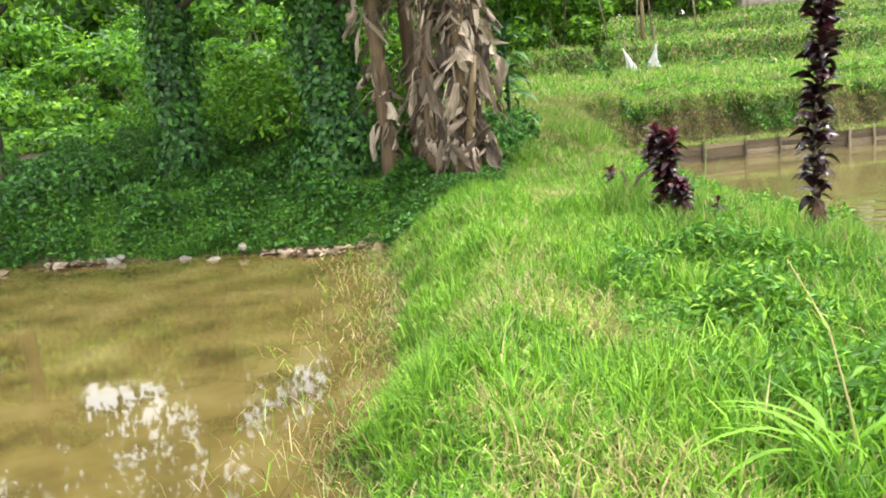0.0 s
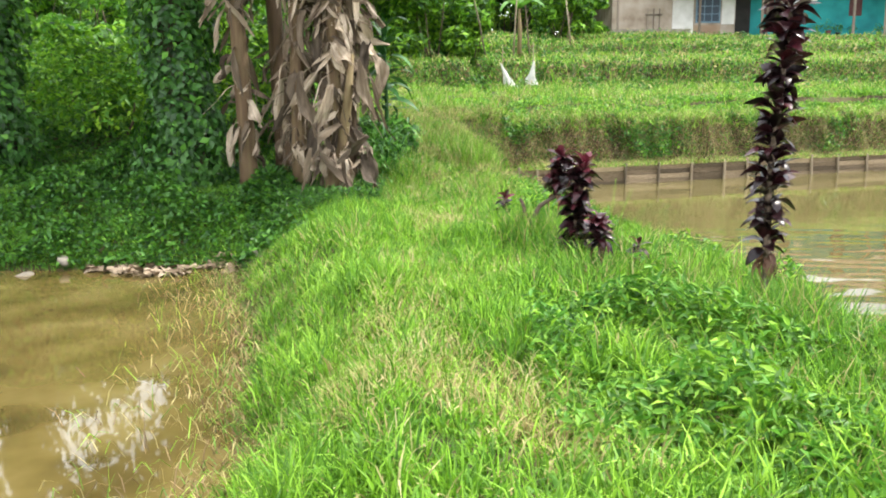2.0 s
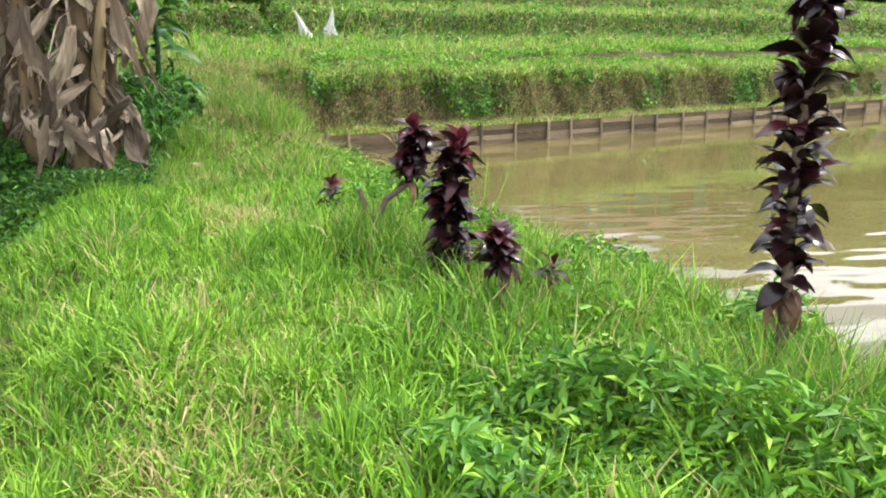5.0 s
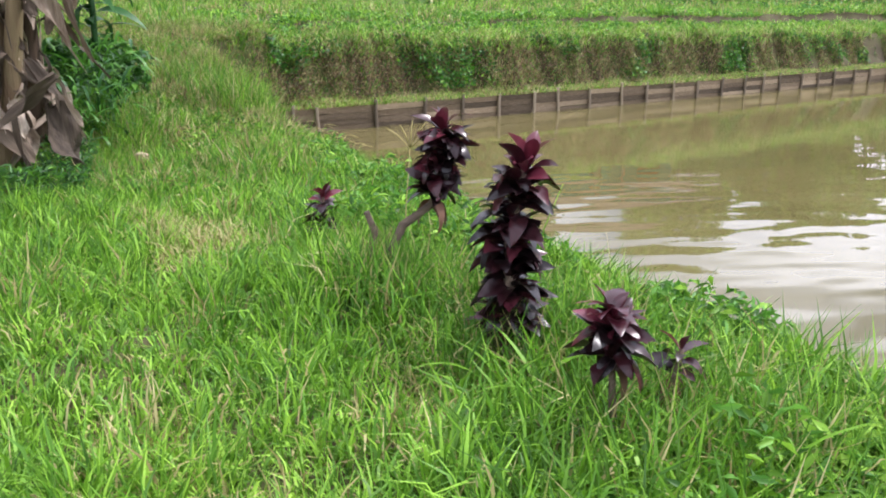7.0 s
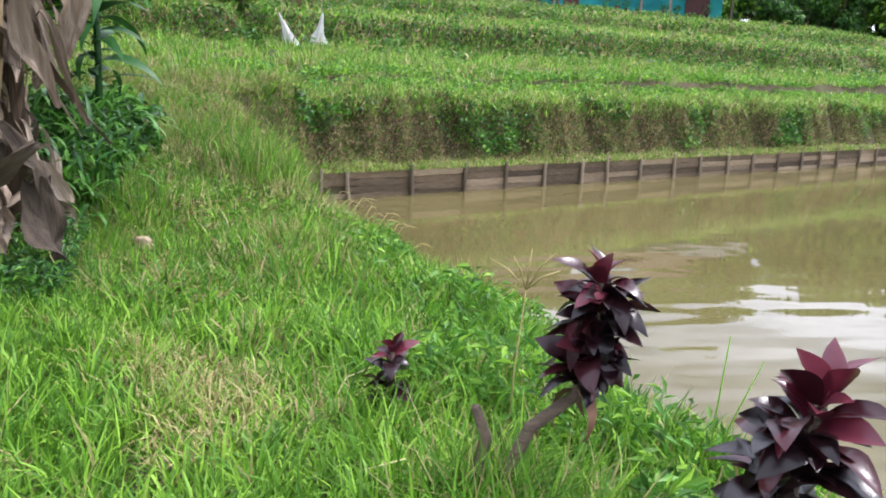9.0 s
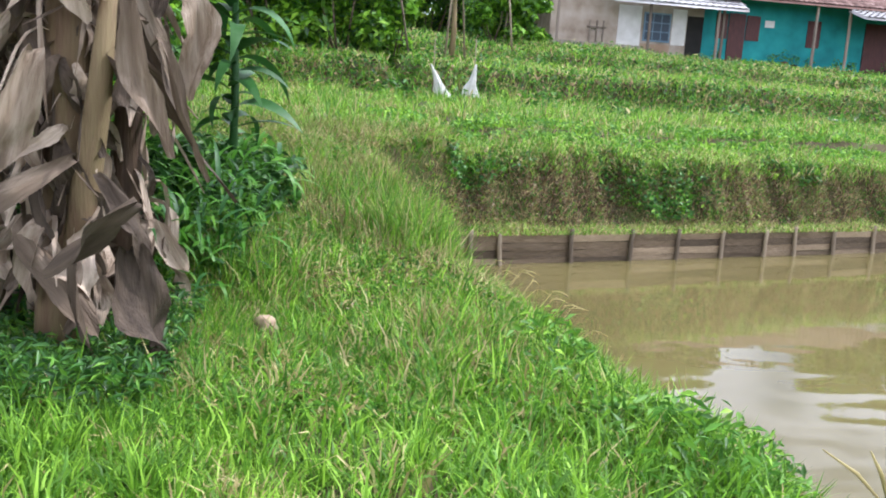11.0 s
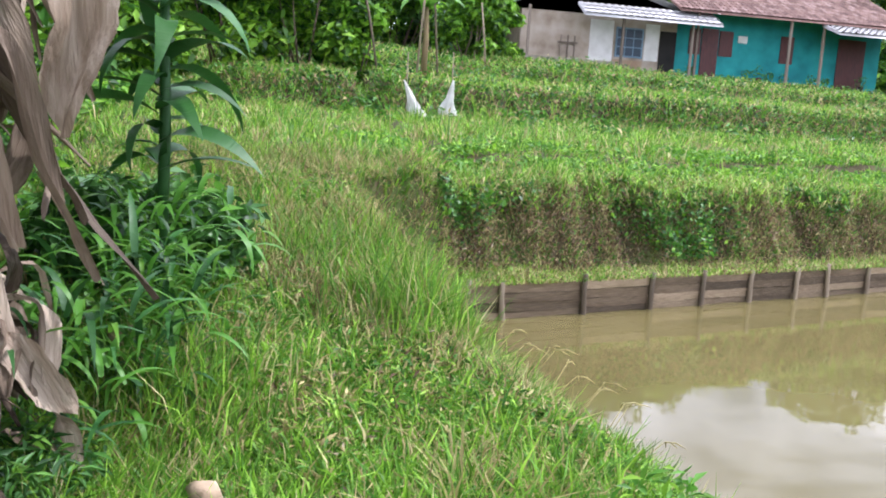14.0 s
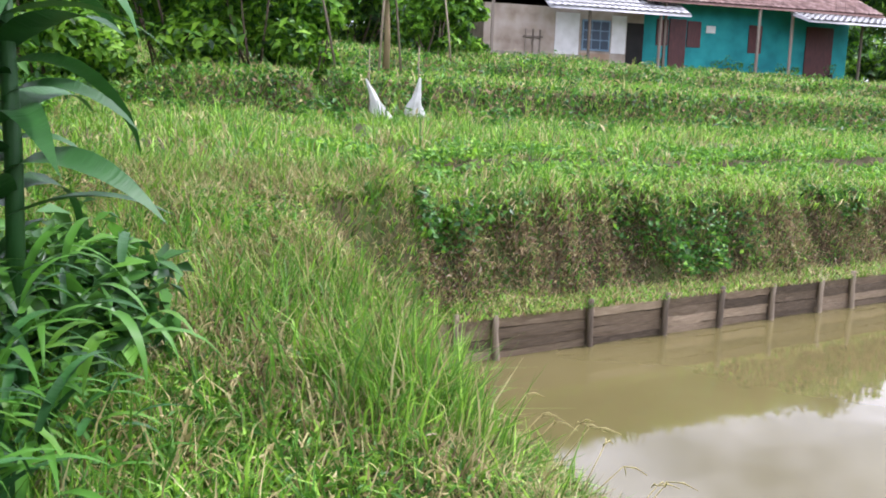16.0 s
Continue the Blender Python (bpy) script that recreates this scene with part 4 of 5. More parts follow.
def tree(place, height, crown_r, n, leaf, mats, share, label, seed, trunk=0.18, crown_from=0.45, name="tree"):
    rr = random.Random(seed)
    ob = thing(name, place, label, "tree")
    lx, ly = rr.uniform(-0.3, 0.3), rr.uniform(-0.3, 0.3)
    part_of("trunk", tube([(0, 0, -0.2), (0.03, 0.02, height * 0.12), (lx * 0.4, ly * 0.4, height * 0.45), (lx, ly, height * 0.85)], [trunk * 1.3, trunk, trunk * 0.75, trunk * 0.25], 12, 0.1, [M_BARK], "trunk", seed), ob)
    ps, ns = [], []
    limbs = 9
    for i in range(limbs):
        f = crown_from + (0.95 - crown_from) * i / (limbs - 1)
        a = i * 2.4 + rr.uniform(-0.4, 0.4)
        rad = crown_r * (1.0 - 0.55 * (f - crown_from)) * rr.uniform(0.55, 0.9)
        e = (math.cos(a) * rad, math.sin(a) * rad, height * f + rr.uniform(0.2, 0.8))
        b = (lx * f, ly * f, height * (f - 0.12))
        part_of("limb", tube([b, tuple((b[k] + e[k]) / 2 + (0.1 if k == 2 else 0) for k in range(3)), e], [trunk * 0.4, trunk * 0.25, trunk * 0.08], 7, 0.1, [M_BARK], "limb", i), ob)
        q, d = clump(n // limbs, e, (crown_r * 0.55, crown_r * 0.55, crown_r * 0.42), seed * 20 + i)
        ps.append(q)
        ns.append(d)
    part_of("crown", leaves("crown", np.concatenate(ps), leaf, mats, np.concatenate(ns) * 0.5 + np.array([0, 0, 0.6]), 0.5, 0.5, share), ob)
    return ob


# ivy-clad trunks at the grove's edge
def ivy_tree(x, y, height, trunk, ivy_h, n, seed, label, crown_r=2.6):
    ob = tree((x, y, gz(x, y)), height, crown_r, 7000, 0.22, [M_TREE, M_VINE, M_BUSH], (0.5, 0.25, 0.25), label, seed, trunk, 0.5, "ivy_tree")
    q = np.random.default_rng(seed)
    h, a = q.uniform(0, 1, n) ** 1.2 * ivy_h, q.uniform(0, 2 * np.pi, n)
    rad = trunk + q.uniform(0.02, 0.30, n) * (1 + 0.5 * np.sin(h * 3 + a * 2)) * (1.25 - 0.6 * h / ivy_h)
    d = np.stack([np.cos(a), np.sin(a), np.zeros(n)], 1)
    pts = d * rad[:, None] + np.array([0, 0, 1.0]) * h[:, None]
    part_of("ivy", leaves("ivy", pts, 0.12, [M_VINE, M_WEED], d + np.array([0, 0, 0.5]), 0.4, 0.6, (0.75, 0.25), 0.8), ob, None, "dark green climbing leaves")
    return ob


ivy_tree(-5.3, 13.2, 7.0, 0.2, 3.2, 5000, 31, "tree with a trunk covered in climbing plants")
ivy_tree(-2.45, 12.6, 6.5, 0.26, 4.0, 7000, 32, "thick trunk densely covered in dark climbing leaves")
tree((-10.5, 15.5, gz(-10.5, 15.5)), 7.5, 3.0, 6000, 0.25, [M_TREE, M_BUSH], (0.6, 0.4), "leafy tree shading the paddy bank", 33, 0.16)
tree((-3.6, 16.5, gz(-3.6, 16.5)), 8.0, 3.2, 7000, 0.25, [M_TREE, M_BUSH], (0.5, 0.5), "leafy tree in the grove", 34, 0.18)

for i, (x, y, sx, sz, n, mats, share, lab) in enumerate([
    (-7.2, 12.3, 1.1, 0.7, 3500, [M_VINE, M_WEED], (0.6, 0.4), "low dark shrub at the paddy's edge"),
    (-3.9, 14.6, 1.2, 1.3, 3500, [M_BUSH, M_WEED], (0.6, 0.4), "sunlit light green shrub behind the trunks"),
    (-6.6, 17.5, 1.8, 1.5, 3500, [M_BUSH, M_WEED], (0.6, 0.4), "sunlit light green shrub behind the trunks"),
    (-1.6, 14.6, 1.2, 1.6, 4000, [M_BUSH, M_VINE], (0.6, 0.4), "leafy shrub behind the banana plants"),
    (0.1, 14.3, 0.6, 0.5, 2500, [M_VINE, M_WEED], (0.6, 0.4), "low shrub under the dracaena"),
    (-2.2, 17.6, 1.0, 1.0, 3500, [M_VINE, M_BUSH], (0.5, 0.5), "leafy shrub beside the path"),
]):
    lobes = [((math.cos(k * 2.1 + i) * sx * 0.5, math.sin(k * 2.1 + i) * sx * 0.4, sz * (0.45 + 0.3 * (k % 2))), (sx * 0.65, sx * 0.55, sz * 0.5)) for k in range(5)]
    shrub((x, y, gz(x, y)), lobes, n, 0.13, mats, share, lab, 50 + i)

for i, (x, y, w, h) in enumerate([(-13, 21, 2.4, 2.2), (-10.2, 22.5, 2.4, 2.6), (-8.0, 21, 2.0, 2.2), (-6.0, 22.5, 2.0, 2.6), (-4.2, 21, 1.8, 2.6), (-2.6, 20, 1.6, 2.4), (-16, 24, 2.8, 3.2), (-11.5, 27, 3, 4.0), (-8.0, 28, 3, 4.4)]):
    lobes = [((math.cos(k * 2.4 + i) * w * 0.6, math.sin(k * 2.4 + i) * w * 0.5, h * (0.15 + 0.8 * ((k * 5 + i) % 8) / 8)), (w * (0.3 + 0.05 * (k % 4)), w * 0.35, h * 0.2)) for k in range(9)]
    shrub((x, y, gz(x, y)), lobes, 3500, 0.24, [M_BUSH, M_WEED, M_VINE], (0.6, 0.25, 0.15), "sunlit leafy shrub at the back of the grove", 120 + i, 6, 0.4)

# tall leafy hedge at the back of the terrace
for i, (x, y, w, h) in enumerate([(-2.6, 28.5, 2.0, 4.2), (-0.3, 29.5, 1.8, 3.8), (1.3, 29.2, 1.5, 3.2), (2.5, 29.8, 1.1, 2.6), (6.9, 37.5, 1.3, 2.6), (8.0, 38.5, 1.1, 2.2), (-5.2, 28.0, 2.2, 4.8)]):
    lobes = [((math.cos(k * 2.4 + i) * w * 0.55, math.sin(k * 2.4 + i) * w * 0.4, h * (0.12 + 0.8 * ((k * 5 + i) % 12) / 12)), (w * (0.28 + 0.06 * (k % 4)), w * 0.4, h * (0.12 + 0.03 * (k % 3)))) for k in range(12)]
    shrub((x, y, gz(x, y)), lobes, 7000, 0.26, [M_BUSH, M_VINE, M_TREE], (0.75, 0.12, 0.13), "tall dense leafy shrub at the back of the terrace", 70 + i, 8, 0.5)


# ---- white sacks on sticks ----
def sack(x, y, tilt, seed):
    rr = random.Random(seed)
    ob = thing("sack_scarecrow", (x, y, gz(x, y)), "white plastic sack hung on a thin stick in the grass", "sack", "white sacks on sticks")
    part_of("stick", tube([(0, 0.06, -0.1), (0.01, 0.05, 0.5), (0, 0.05, 1.3)], [0.014, 0.012, 0.01], 6, 0.1, [M_POST], "stick", seed), ob)
    verts, quads = [], []
    n, m_ = 16, 10
    for j in range(m_):
        t = j / (m_ - 1)
        for k in range(n):
            a = 2 * math.pi * k / n
            rad = (0.012 + 0.15 * t ** 1.25) * (1 + 0.3 * math.sin(k * 2.1 + seed) + 0.2 * math.sin(t * 9 + k * 0.8) + rr.uniform(-0.14, 0.14))
            verts.append((tilt * (t - 0.2) + math.cos(a) * rad, math.sin(a) * rad * 0.55, 0.76 - 0.70 * t + 0.04 * math.sin(k * 1.7) * t))
    for j in range(m_ - 1):
        for k in range(n):
            quads.append((j * n + k, j * n + (k + 1) % n, (j + 1) * n + (k + 1) % n, (j + 1) * n + k))
    part_of("sack", fast_mesh("sack", verts, quads, [(0, k + 1, k) for k in range(1, n - 1)], [M_SACK], False), ob)
    return ob


sack(3.28, 25.6, 0.3, 1)
sack(4.17, 25.6, -0.12, 2)


# ---- houses ----
def window(parent, x, z, w, h, y=-0.02, cols=3, rows=3):
    """A barred window in a facade that faces -y."""
    f = part("window", box(x - w / 2 - 0.05, x + w / 2 + 0.05, y - 0.03, y + 0.06, z - h / 2 - 0.05, z + h / 2 + 0.05), M_FRAME, parent, "pale blue painted window")
    for i in range(cols):
        for k in range(rows):
            cw, ch = w / cols, h / rows
            bm = box(x - w / 2 + i * cw + 0.02, x - w / 2 + (i + 1) * cw - 0.02, y - 0.036, y - 0.026, z - h / 2 + k * ch + 0.02, z - h / 2 + (k + 1) * ch - 0.02)
            part("pane", bm, M_PANE, f)


def tiled_slope(parent, x0, x1, y0, z0, y1, z1, name="roof", mat=None, pitch=0.24):
    """A roof slope from the eave (y0, z0) up to (y1, z1) made of overlapping ribbed courses."""
    rows, V, Q = max(2, int(abs(y1 - y0) / 0.32)), [], []
    cols = int((x1 - x0) / pitch)
    for j in range(rows):
        for i in range(cols):
            ta, tb = j / rows, (j + 1) / rows + 0.02
            xa, xb = x0 + (x1 - x0) * i / cols, x0 + (x1 - x0) * (i + 1) / cols
            b = len(V)
            for t, lift in ((ta, 0.045), (tb, 0.0)):
                for f, hump in ((0, 0), (0.5, 0.05), (1, 0)):
                    V.append((xa + (xb - xa) * f, y0 + (y1 - y0) * t, z0 + (z1 - z0) * t + lift + hump))
            Q += [(b, b + 1, b + 4, b + 3), (b + 1, b + 2, b + 5, b + 4)]
    V += [(x0, y0, z0 - 0.08), (x1, y0, z0 - 0.08), (x1, y1, z1 - 0.08), (x0, y1, z1 - 0.08), (x0, y0, z0 - 0.01), (x1, y0, z0 - 0.01), (x1, y1, z1 - 0.01), (x0, y1, z1 - 0.01)]
    b = len(V) - 8
    Q += [(b, b + 1, b + 2, b + 3), (b + 4, b + 5, b + 6, b + 7), (b, b + 1, b + 5, b + 4), (b + 1, b + 2, b + 6, b + 5), (b + 3, b, b + 4, b + 7)]
    return part_of(name, fast_mesh(name, V, Q, None, [mat or M_ROOF]), parent)


def posts_row(parent, xs, y, h):
    for x in xs:
        part("post", box(x - 0.05, x + 0.05, y - 0.05, y + 0.05, -0.2, h, 0.01), M_WOOD, parent)


HZ, HY = 4.45, 44.0
# grey-brown house with a metal porch roof
h1 = thing("house", (10.6, HY, HZ), "small grey-brown plastered house with a metal porch roof", "house", "houses above the terraces")
part("wall", box(0.0, 7.0, 0.0, 5.0, -0.6, 2.5), M_PLASTER, h1)
part("wall", box(3.05, 4.1, -0.03, 0.02, 0.05, 2.3), M_WHITE, h1, "whitewashed wall panel")
part("wall", box(5.55, 6.2, -0.03, 0.02, 0.75, 2.3), M_WHITE, h1, "whitewashed wall panel")
window(h1, 4.85, 1.45, 1.15, 1.15)
# solid dark panel painted as the shade inside the doorway
part("door", box(6.25, 7.0, -0.04, 0.05, 0.0, 2.05, 0.01), M_DARK, h1, "open doorway, its inner shade painted as a dark panel")
for x in (1.75, 2.05, 2.35):
    part("slat", box(x, x + 0.06, -0.09, -0.04, 0.2, 1.55, 0.01), M_WOOD, h1)
part("rail", box(1.65, 2.5, -0.09, -0.03, 1.2, 1.28, 0.01), M_WOOD, h1)
bm = bmesh.new()
gable = [bm.verts.new(q) for q in ((-0.5, 0.06, 2.5), (7.6, 0.06, 2.5), (7.6, 0.06, 2.7), (3.6, 0.06, 3.95), (-0.5, 0.06, 2.7))]
f = bm.faces.new(gable)
bmesh.ops.solidify(bm, geom=[f], thickness=0.12)
part("gable", bm, M_WOOD, h1, "dark boarded gable")
for xa, za, xb, zb in ((-1.0, 2.62, 3.6, 4.05), (3.6, 4.05, 8.1, 2.62)):
    bm = bmesh.new()
    q = [bm.verts.new(c) for c in ((xa, -0.55, za), (xb, -0.55, zb), (xb, 5.4, zb), (xa, 5.4, za))]
    f = bm.faces.new(q)
    bmesh.ops.solidify(bm, geom=[f], thickness=0.09)
    part("roof", bm, M_SHEET, h1, "grey sheet roof slope")
tiled_slope(h1, 2.2, 8.3, -1.6, 2.3, -0.6, 2.85, "porch_roof", M_SHEET, 0.3)
posts_row(h1, (0.0, 4.05, 7.15), -1.2, 2.5)

# turquoise house
h2 = thing("house", (17.75, HY + 0.4, HZ + 0.15), "turquoise plastered house with dark red doors and clay tiles", "house", "houses above the terraces")
part("wall", box(0.0, 10.2, 0.0, 5.5, -0.6, 2.9), M_TEAL, h2)
part("door", box(1.25, 2.05, -0.05, 0.03, 0.0, 2.25, 0.01), M_DOOR, h2, "dark red-brown wooden door")
part("shutter", box(2.1, 2.75, -0.05, 0.03, 1.1, 2.2, 0.01), M_DOOR, h2, "dark red window shutter")
part("shutter", box(0.65, 1.2, -0.05, 0.03, 1.1, 2.2, 0.01), M_DOOR, h2, "dark red window shutter")
part("shutter", box(5.1, 5.75, -0.05, 0.03, 1.0, 2.2, 0.01), M_DOOR, h2, "dark red window shutter")
part("sign", box(3.0, 3.45, -0.03, 0.0, 1.75, 2.05), M_WHITE, h2, "small pale notice board")
part("door", box(8.0, 9.4, -0.05, 0.03, 0.0, 2.3, 0.01), M_DOOR, h2, "dark red double door")
tiled_slope(h2, -0.6, 10.8, -1.5, 2.75, 2.8, 4.9)
tiled_slope(h2, 6.2, 11.6, -2.6, 2.2, -1.3, 2.65, "porch_roof", M_SHEET, 0.3)
posts_row(h2, (0.35, 4.7, 6.3, 9.8), -1.35, 2.8)

# pink house further back
h3 = thing("house", (10.5, HY + 9, HZ + 0.5), "faded pink plastered house partly hidden by trees", "house", "houses above the terraces")
part("wall", box(0, 9, 0, 6, -0.5, 4.2), M_PINK, h3)
part("window", box(4.6, 5.4, -0.05, 0.03, 1.6, 2.8), M_PANE, h3)
tiled_slope(h3, -0.6, 9.6, -0.9, 4.1, 3.0, 6.0)

# tan panel under the window, and potted plants along the turquoise wall
part("wall", box(4.15, 5.5, -0.03, 0.02, 0.02, 0.72), M_TAN, h1, "tan plastered panel under the window")


def potted_plant(x, size, seed):
    q = random.Random(seed)
    ob = thing("potted_plant", (x, HY - 0.35, HZ + 0.02), "small dark potted plant standing before the turquoise wall", "potted plant", "potted plants by the house")
    part_of("pot", tube([(0, 0, -0.3), (0, 0, 0.0), (0, 0, 0.2 * size + 0.08)], [0.09, 0.10, 0.14], 12, 0.02, [M_DOOR if seed % 3 == 0 else M_DARK], "pot", seed), ob)
    pts, d = clump(70, (0, 0, 0.2 * size + 0.28), (0.2 * size + 0.08, 0.2, 0.24 * size), seed)
    part_of("foliage", leaves("foliage", pts, 0.12, [M_VINE, M_WEED], d + np.array([0, 0, 0.4]), 0.5, 0.4, (0.6, 0.4)), ob)


for i, (x, size) in enumerate([(18.2, 0.9), (20.9, 1.0), (21.5, 1.4), (22.0, 0.9), (22.7, 0.8), (24.1, 1.0), (24.8, 0.7), (26.6, 1.2)]):
    potted_plant(x, size, 400 + i)
for i, (x, y, w, h) in enumerate([(30.6, 43.2, 1.3, 2.0), (33.0, 44.0, 1.6, 2.6), (35.6, 43.0, 1.4, 2.2)]):
    lobes = [((math.cos(k * 2.4 + i) * w * 0.6, math.sin(k * 2.4 + i) * w * 0.4, h * (0.15 + 0.75 * ((k * 5 + i) % 8) / 8)), (w * 0.36, w * 0.36, h * 0.2)) for k in range(8)]
    shrub((x, y, gz(x, y)), lobes, 3000, 0.28, [M_VINE, M_TREE, M_WEED], (0.4, 0.35, 0.25), "dark leafy shrub beside the turquoise house", 420 + i, 6, 0.4)

# low stone wall below the grey house
sw = thing("garden_wall", (8.2, HY - 3.4, gz(10, HY - 3.4)), "low grey dry-stone wall in front of the house", "wall")
rr = random.Random(8)
for k in range(2):
    x = 0.0
    while x < 5.2:
        w = rr.uniform(0.3, 0.6)
        part("stone", box(x, x + w - 0.02, -0.12, 0.15, k * 0.24 - 0.05, k * 0.24 + 0.19, 0.04), M_STONE, sw)
        x += w

# dense growth closing the view behind the terraces
wild = None
for i, (x, y, f) in enumerate([(-30, 36, 1.3), (-25, 40, 1.2), (-20, 42, 1.3), (-15, 44, 1.2), (-11, 40, 1.0), (-7, 44, 1.3), (-3, 41, 1.0), (0.5, 45, 1.2), (3.5, 42, 0.9), (5.5, 47, 1.2), (8.5, 50, 1.2), (29.5, 49, 1.0), (33, 50, 1.1), (36, 46, 1.1), (37.5, 40.8, 0.9), (39.5, 48, 1.1), (41, 42, 1.0), (45, 40, 1.1), (47, 35, 1.0), (49, 30, 1.0), (-34, 30, 1.2), (-20, 31, 0.9), (-17, 26, 0.8), (-23, 26, 0.9), (-14.5, 30, 0.8), (-6, 34, 0.7), (-12, 33, 0.8)]):
    if wild is None:
        lobes = [((math.cos(k * 2.4) * 2.0, math.sin(k * 2.4) * 1.5, 0.5 + 5.4 * ((k * 5) % 13) / 13), (1.0 + 0.25 * (k % 4), 1.2, 0.7 + 0.2 * (k % 3))) for k in range(16)]
        wild = shrub((x, y, gz(x, y)), lobes, 9000, 0.42, [M_BUSH, M_TREE, M_VINE], (0.45, 0.35, 0.2), "tall dense mass of shrubs and vines", 160, 10, 0.5)
        tagged(wild, group="background growth")
        wild.scale = (f, f, f)
    else:
        c = copy_thing(wild, pose(x, y, gz(x, y), 0, 0, i * 57))
        c.scale = (f, f, f)

# tall trees behind the houses
base_tree = tree((-6, 60, gz(-6, 60)), 11, 4.6, 9000, 0.6, [M_TREE, M_BUSH], (0.7, 0.3), "tall broad-leaved tree behind the houses", 90, 0.35, 0.3)
tagged(base_tree, group="far trees")
for i, (x, y, f) in enumerate([(-22, 52, 1.0), (-14, 58, 1.1), (-2, 58, 0.95), (3, 62, 1.1), (9, 64, 1.2), (15, 66, 1.05), (21, 63, 0.85), (27, 66, 1.1), (33, 62, 0.7), (39, 60, 0.95), (46, 54, 0.75), (54, 46, 0.9), (60, 34, 0.7), (62, 20, 0.9), (-28, 38, 1), (-32, 24, 1)]):
    c = copy_thing(base_tree, pose(x, y, gz(x, y), 0, 0, i * 77))
    c.scale = (f, f, f)

# ---- small things ----
def husk(x, y, s, label, mat, seed):
    q = random.Random(seed)
    bm = bmesh.new()
    bmesh.ops.create_icosphere(bm, subdivisions=2, radius=s)
    for vv in bm.verts:
        vv.co = Vector((vv.co.x * 1.2, vv.co.y * 0.9, vv.co.z * 0.75)) * q.uniform(0.65, 1.2)
    me = bpy.data.meshes.new("husk")
    for f in bm.faces:
        f.smooth = True
    bm.to_mesh(me)
    bm.free()
    me.materials.append(mat)
    ob = new("stone" if mat is M_STONE else "coconut_husk", me)
    ob.matrix_basis = pose(x, y, gz(x, y) + s * 0.6 + (0.07 if mat is M_HUSK else 0.0), q.uniform(-20, 20), 0, q.uniform(0, 360))
    return tagged(ob, label, "stone" if mat is M_STONE else "husk")


husk(0.70, 12.06, 0.075, "pale brown coconut husk lying in the grass", M_HUSK, 1)
husk(0.22, 13.35, 0.085, "pale brown coconut husk under the dracaena", M_HUSK, 2)
husk(-3.72, 10.4, 0.2, "grey stone at the water's edge", M_STONE, 3)
rs = random.Random(61)
for i in range(16):
    x = rs.uniform(-7.5, -0.9)
    husk(x, float(shore_back(x)) + rs.uniform(-0.18, 0.05), rs.uniform(0.05, 0.13), "grey stone lying in the mud at the water's edge", M_STONE, 300 + i)
# broad-bladed reed beside the path
REED = [strap_leaf("blade", 0.75, 0.035, a, M_GRASS, 0.3, 8, 140 + i, 0.05, 0.2, 0.8) for i, a in enumerate((1.0, 1.5, 2.0))]


def reed(x, y, count, size, seed):
    q = random.Random(seed)
    ob = thing("reed_clump", (x, y, gz(x, y)), "clump of long bright green reed blades beside the path", "reed", "reed clumps")
    for i in range(count):
        sc = size * q.uniform(0.6, 1.2)
        m = Euler((0, radians(-q.uniform(10, 60)), radians(q.uniform(0, 360)))).to_matrix().to_4x4() @ Matrix.Diagonal((sc, sc, sc, 1))
        part_of("blade", q.choice(REED), ob, Matrix.Translation((q.uniform(-0.12, 0.12), q.uniform(-0.12, 0.12), 0)) @ m)
    if size > 0.7:
        part_of("stalk", tube([(0, 0, 0), (-0.02, 0.06, 0.25), (-0.06, 0.16, 0.5), (-0.16, 0.3, 0.72)], [0.005, 0.004, 0.003, 0.002], 6, 0.1, [M_STRAW], "stalk", seed), ob)


reed(2.05, 2.15, 26, 0.8, 1)
reed(2.6, 2.6, 22, 0.8, 2)
reed(2.0, 7.05, 10, 0.6, 3)
reed(2.35, 6.35, 12, 0.6, 4)


# dark strap-leaved clump under the dracaena
STRAP = [strap_leaf("blade", 0.36, 0.032, a, mat, 0.25, 7, 180 + i, 0.04, 0.3, 0.7) for i, (a, mat) in enumerate(((1.2, M_DRAC), (1.8, M_DRAC), (2.3, M_WEED), (1.5, M_WEED), (2.0, M_GRASS_DARK)))]
for x, y, count in ((0.36, 12.95, 130), (0.12, 13.1, 130), (0.45, 13.5, 110), (-0.1, 12.7, 110), (0.2, 13.6, 120), (0.2, 12.4, 70)):
    q = random.Random(int(x * 100) + count)
    ob = thing("strap_leaf_plant", (x, y, gz(x, y)), "clump of dark green strap leaves under the dracaena", "plant", "strap-leaved clumps")
    for i in range(count):
        sc = q.uniform(0.6, 1.15)
        m = Matrix.Translation((q.gauss(0, 0.13), q.gauss(0, 0.13), 0.75 * q.random() ** 1.3)) @ Euler((0, radians(-q.uniform(0, 55)), radians(q.uniform(0, 360)))).to_matrix().to_4x4() @ Matrix.Diagonal((sc, sc, sc, 1))
        part_of("blade", q.choice(STRAP), ob, m)

# fallen leaves on the grass
FALLEN = hanging_leaf("fallen_leaf", 0.16, 0.07, 0.05, M_DRY, 7, 5, 8)
for x, y, a in ((2.31, 6.0, 20), (2.45, 4.5, 120)):
    ob = new("fallen_leaf", FALLEN)
    ob.matrix_basis = pose(x, y, gz(x, y) + 0.13, 80, 10, a)
    tagged(ob, "pale brown fallen leaf lying on the grass", "leaf", "fallen leaves")


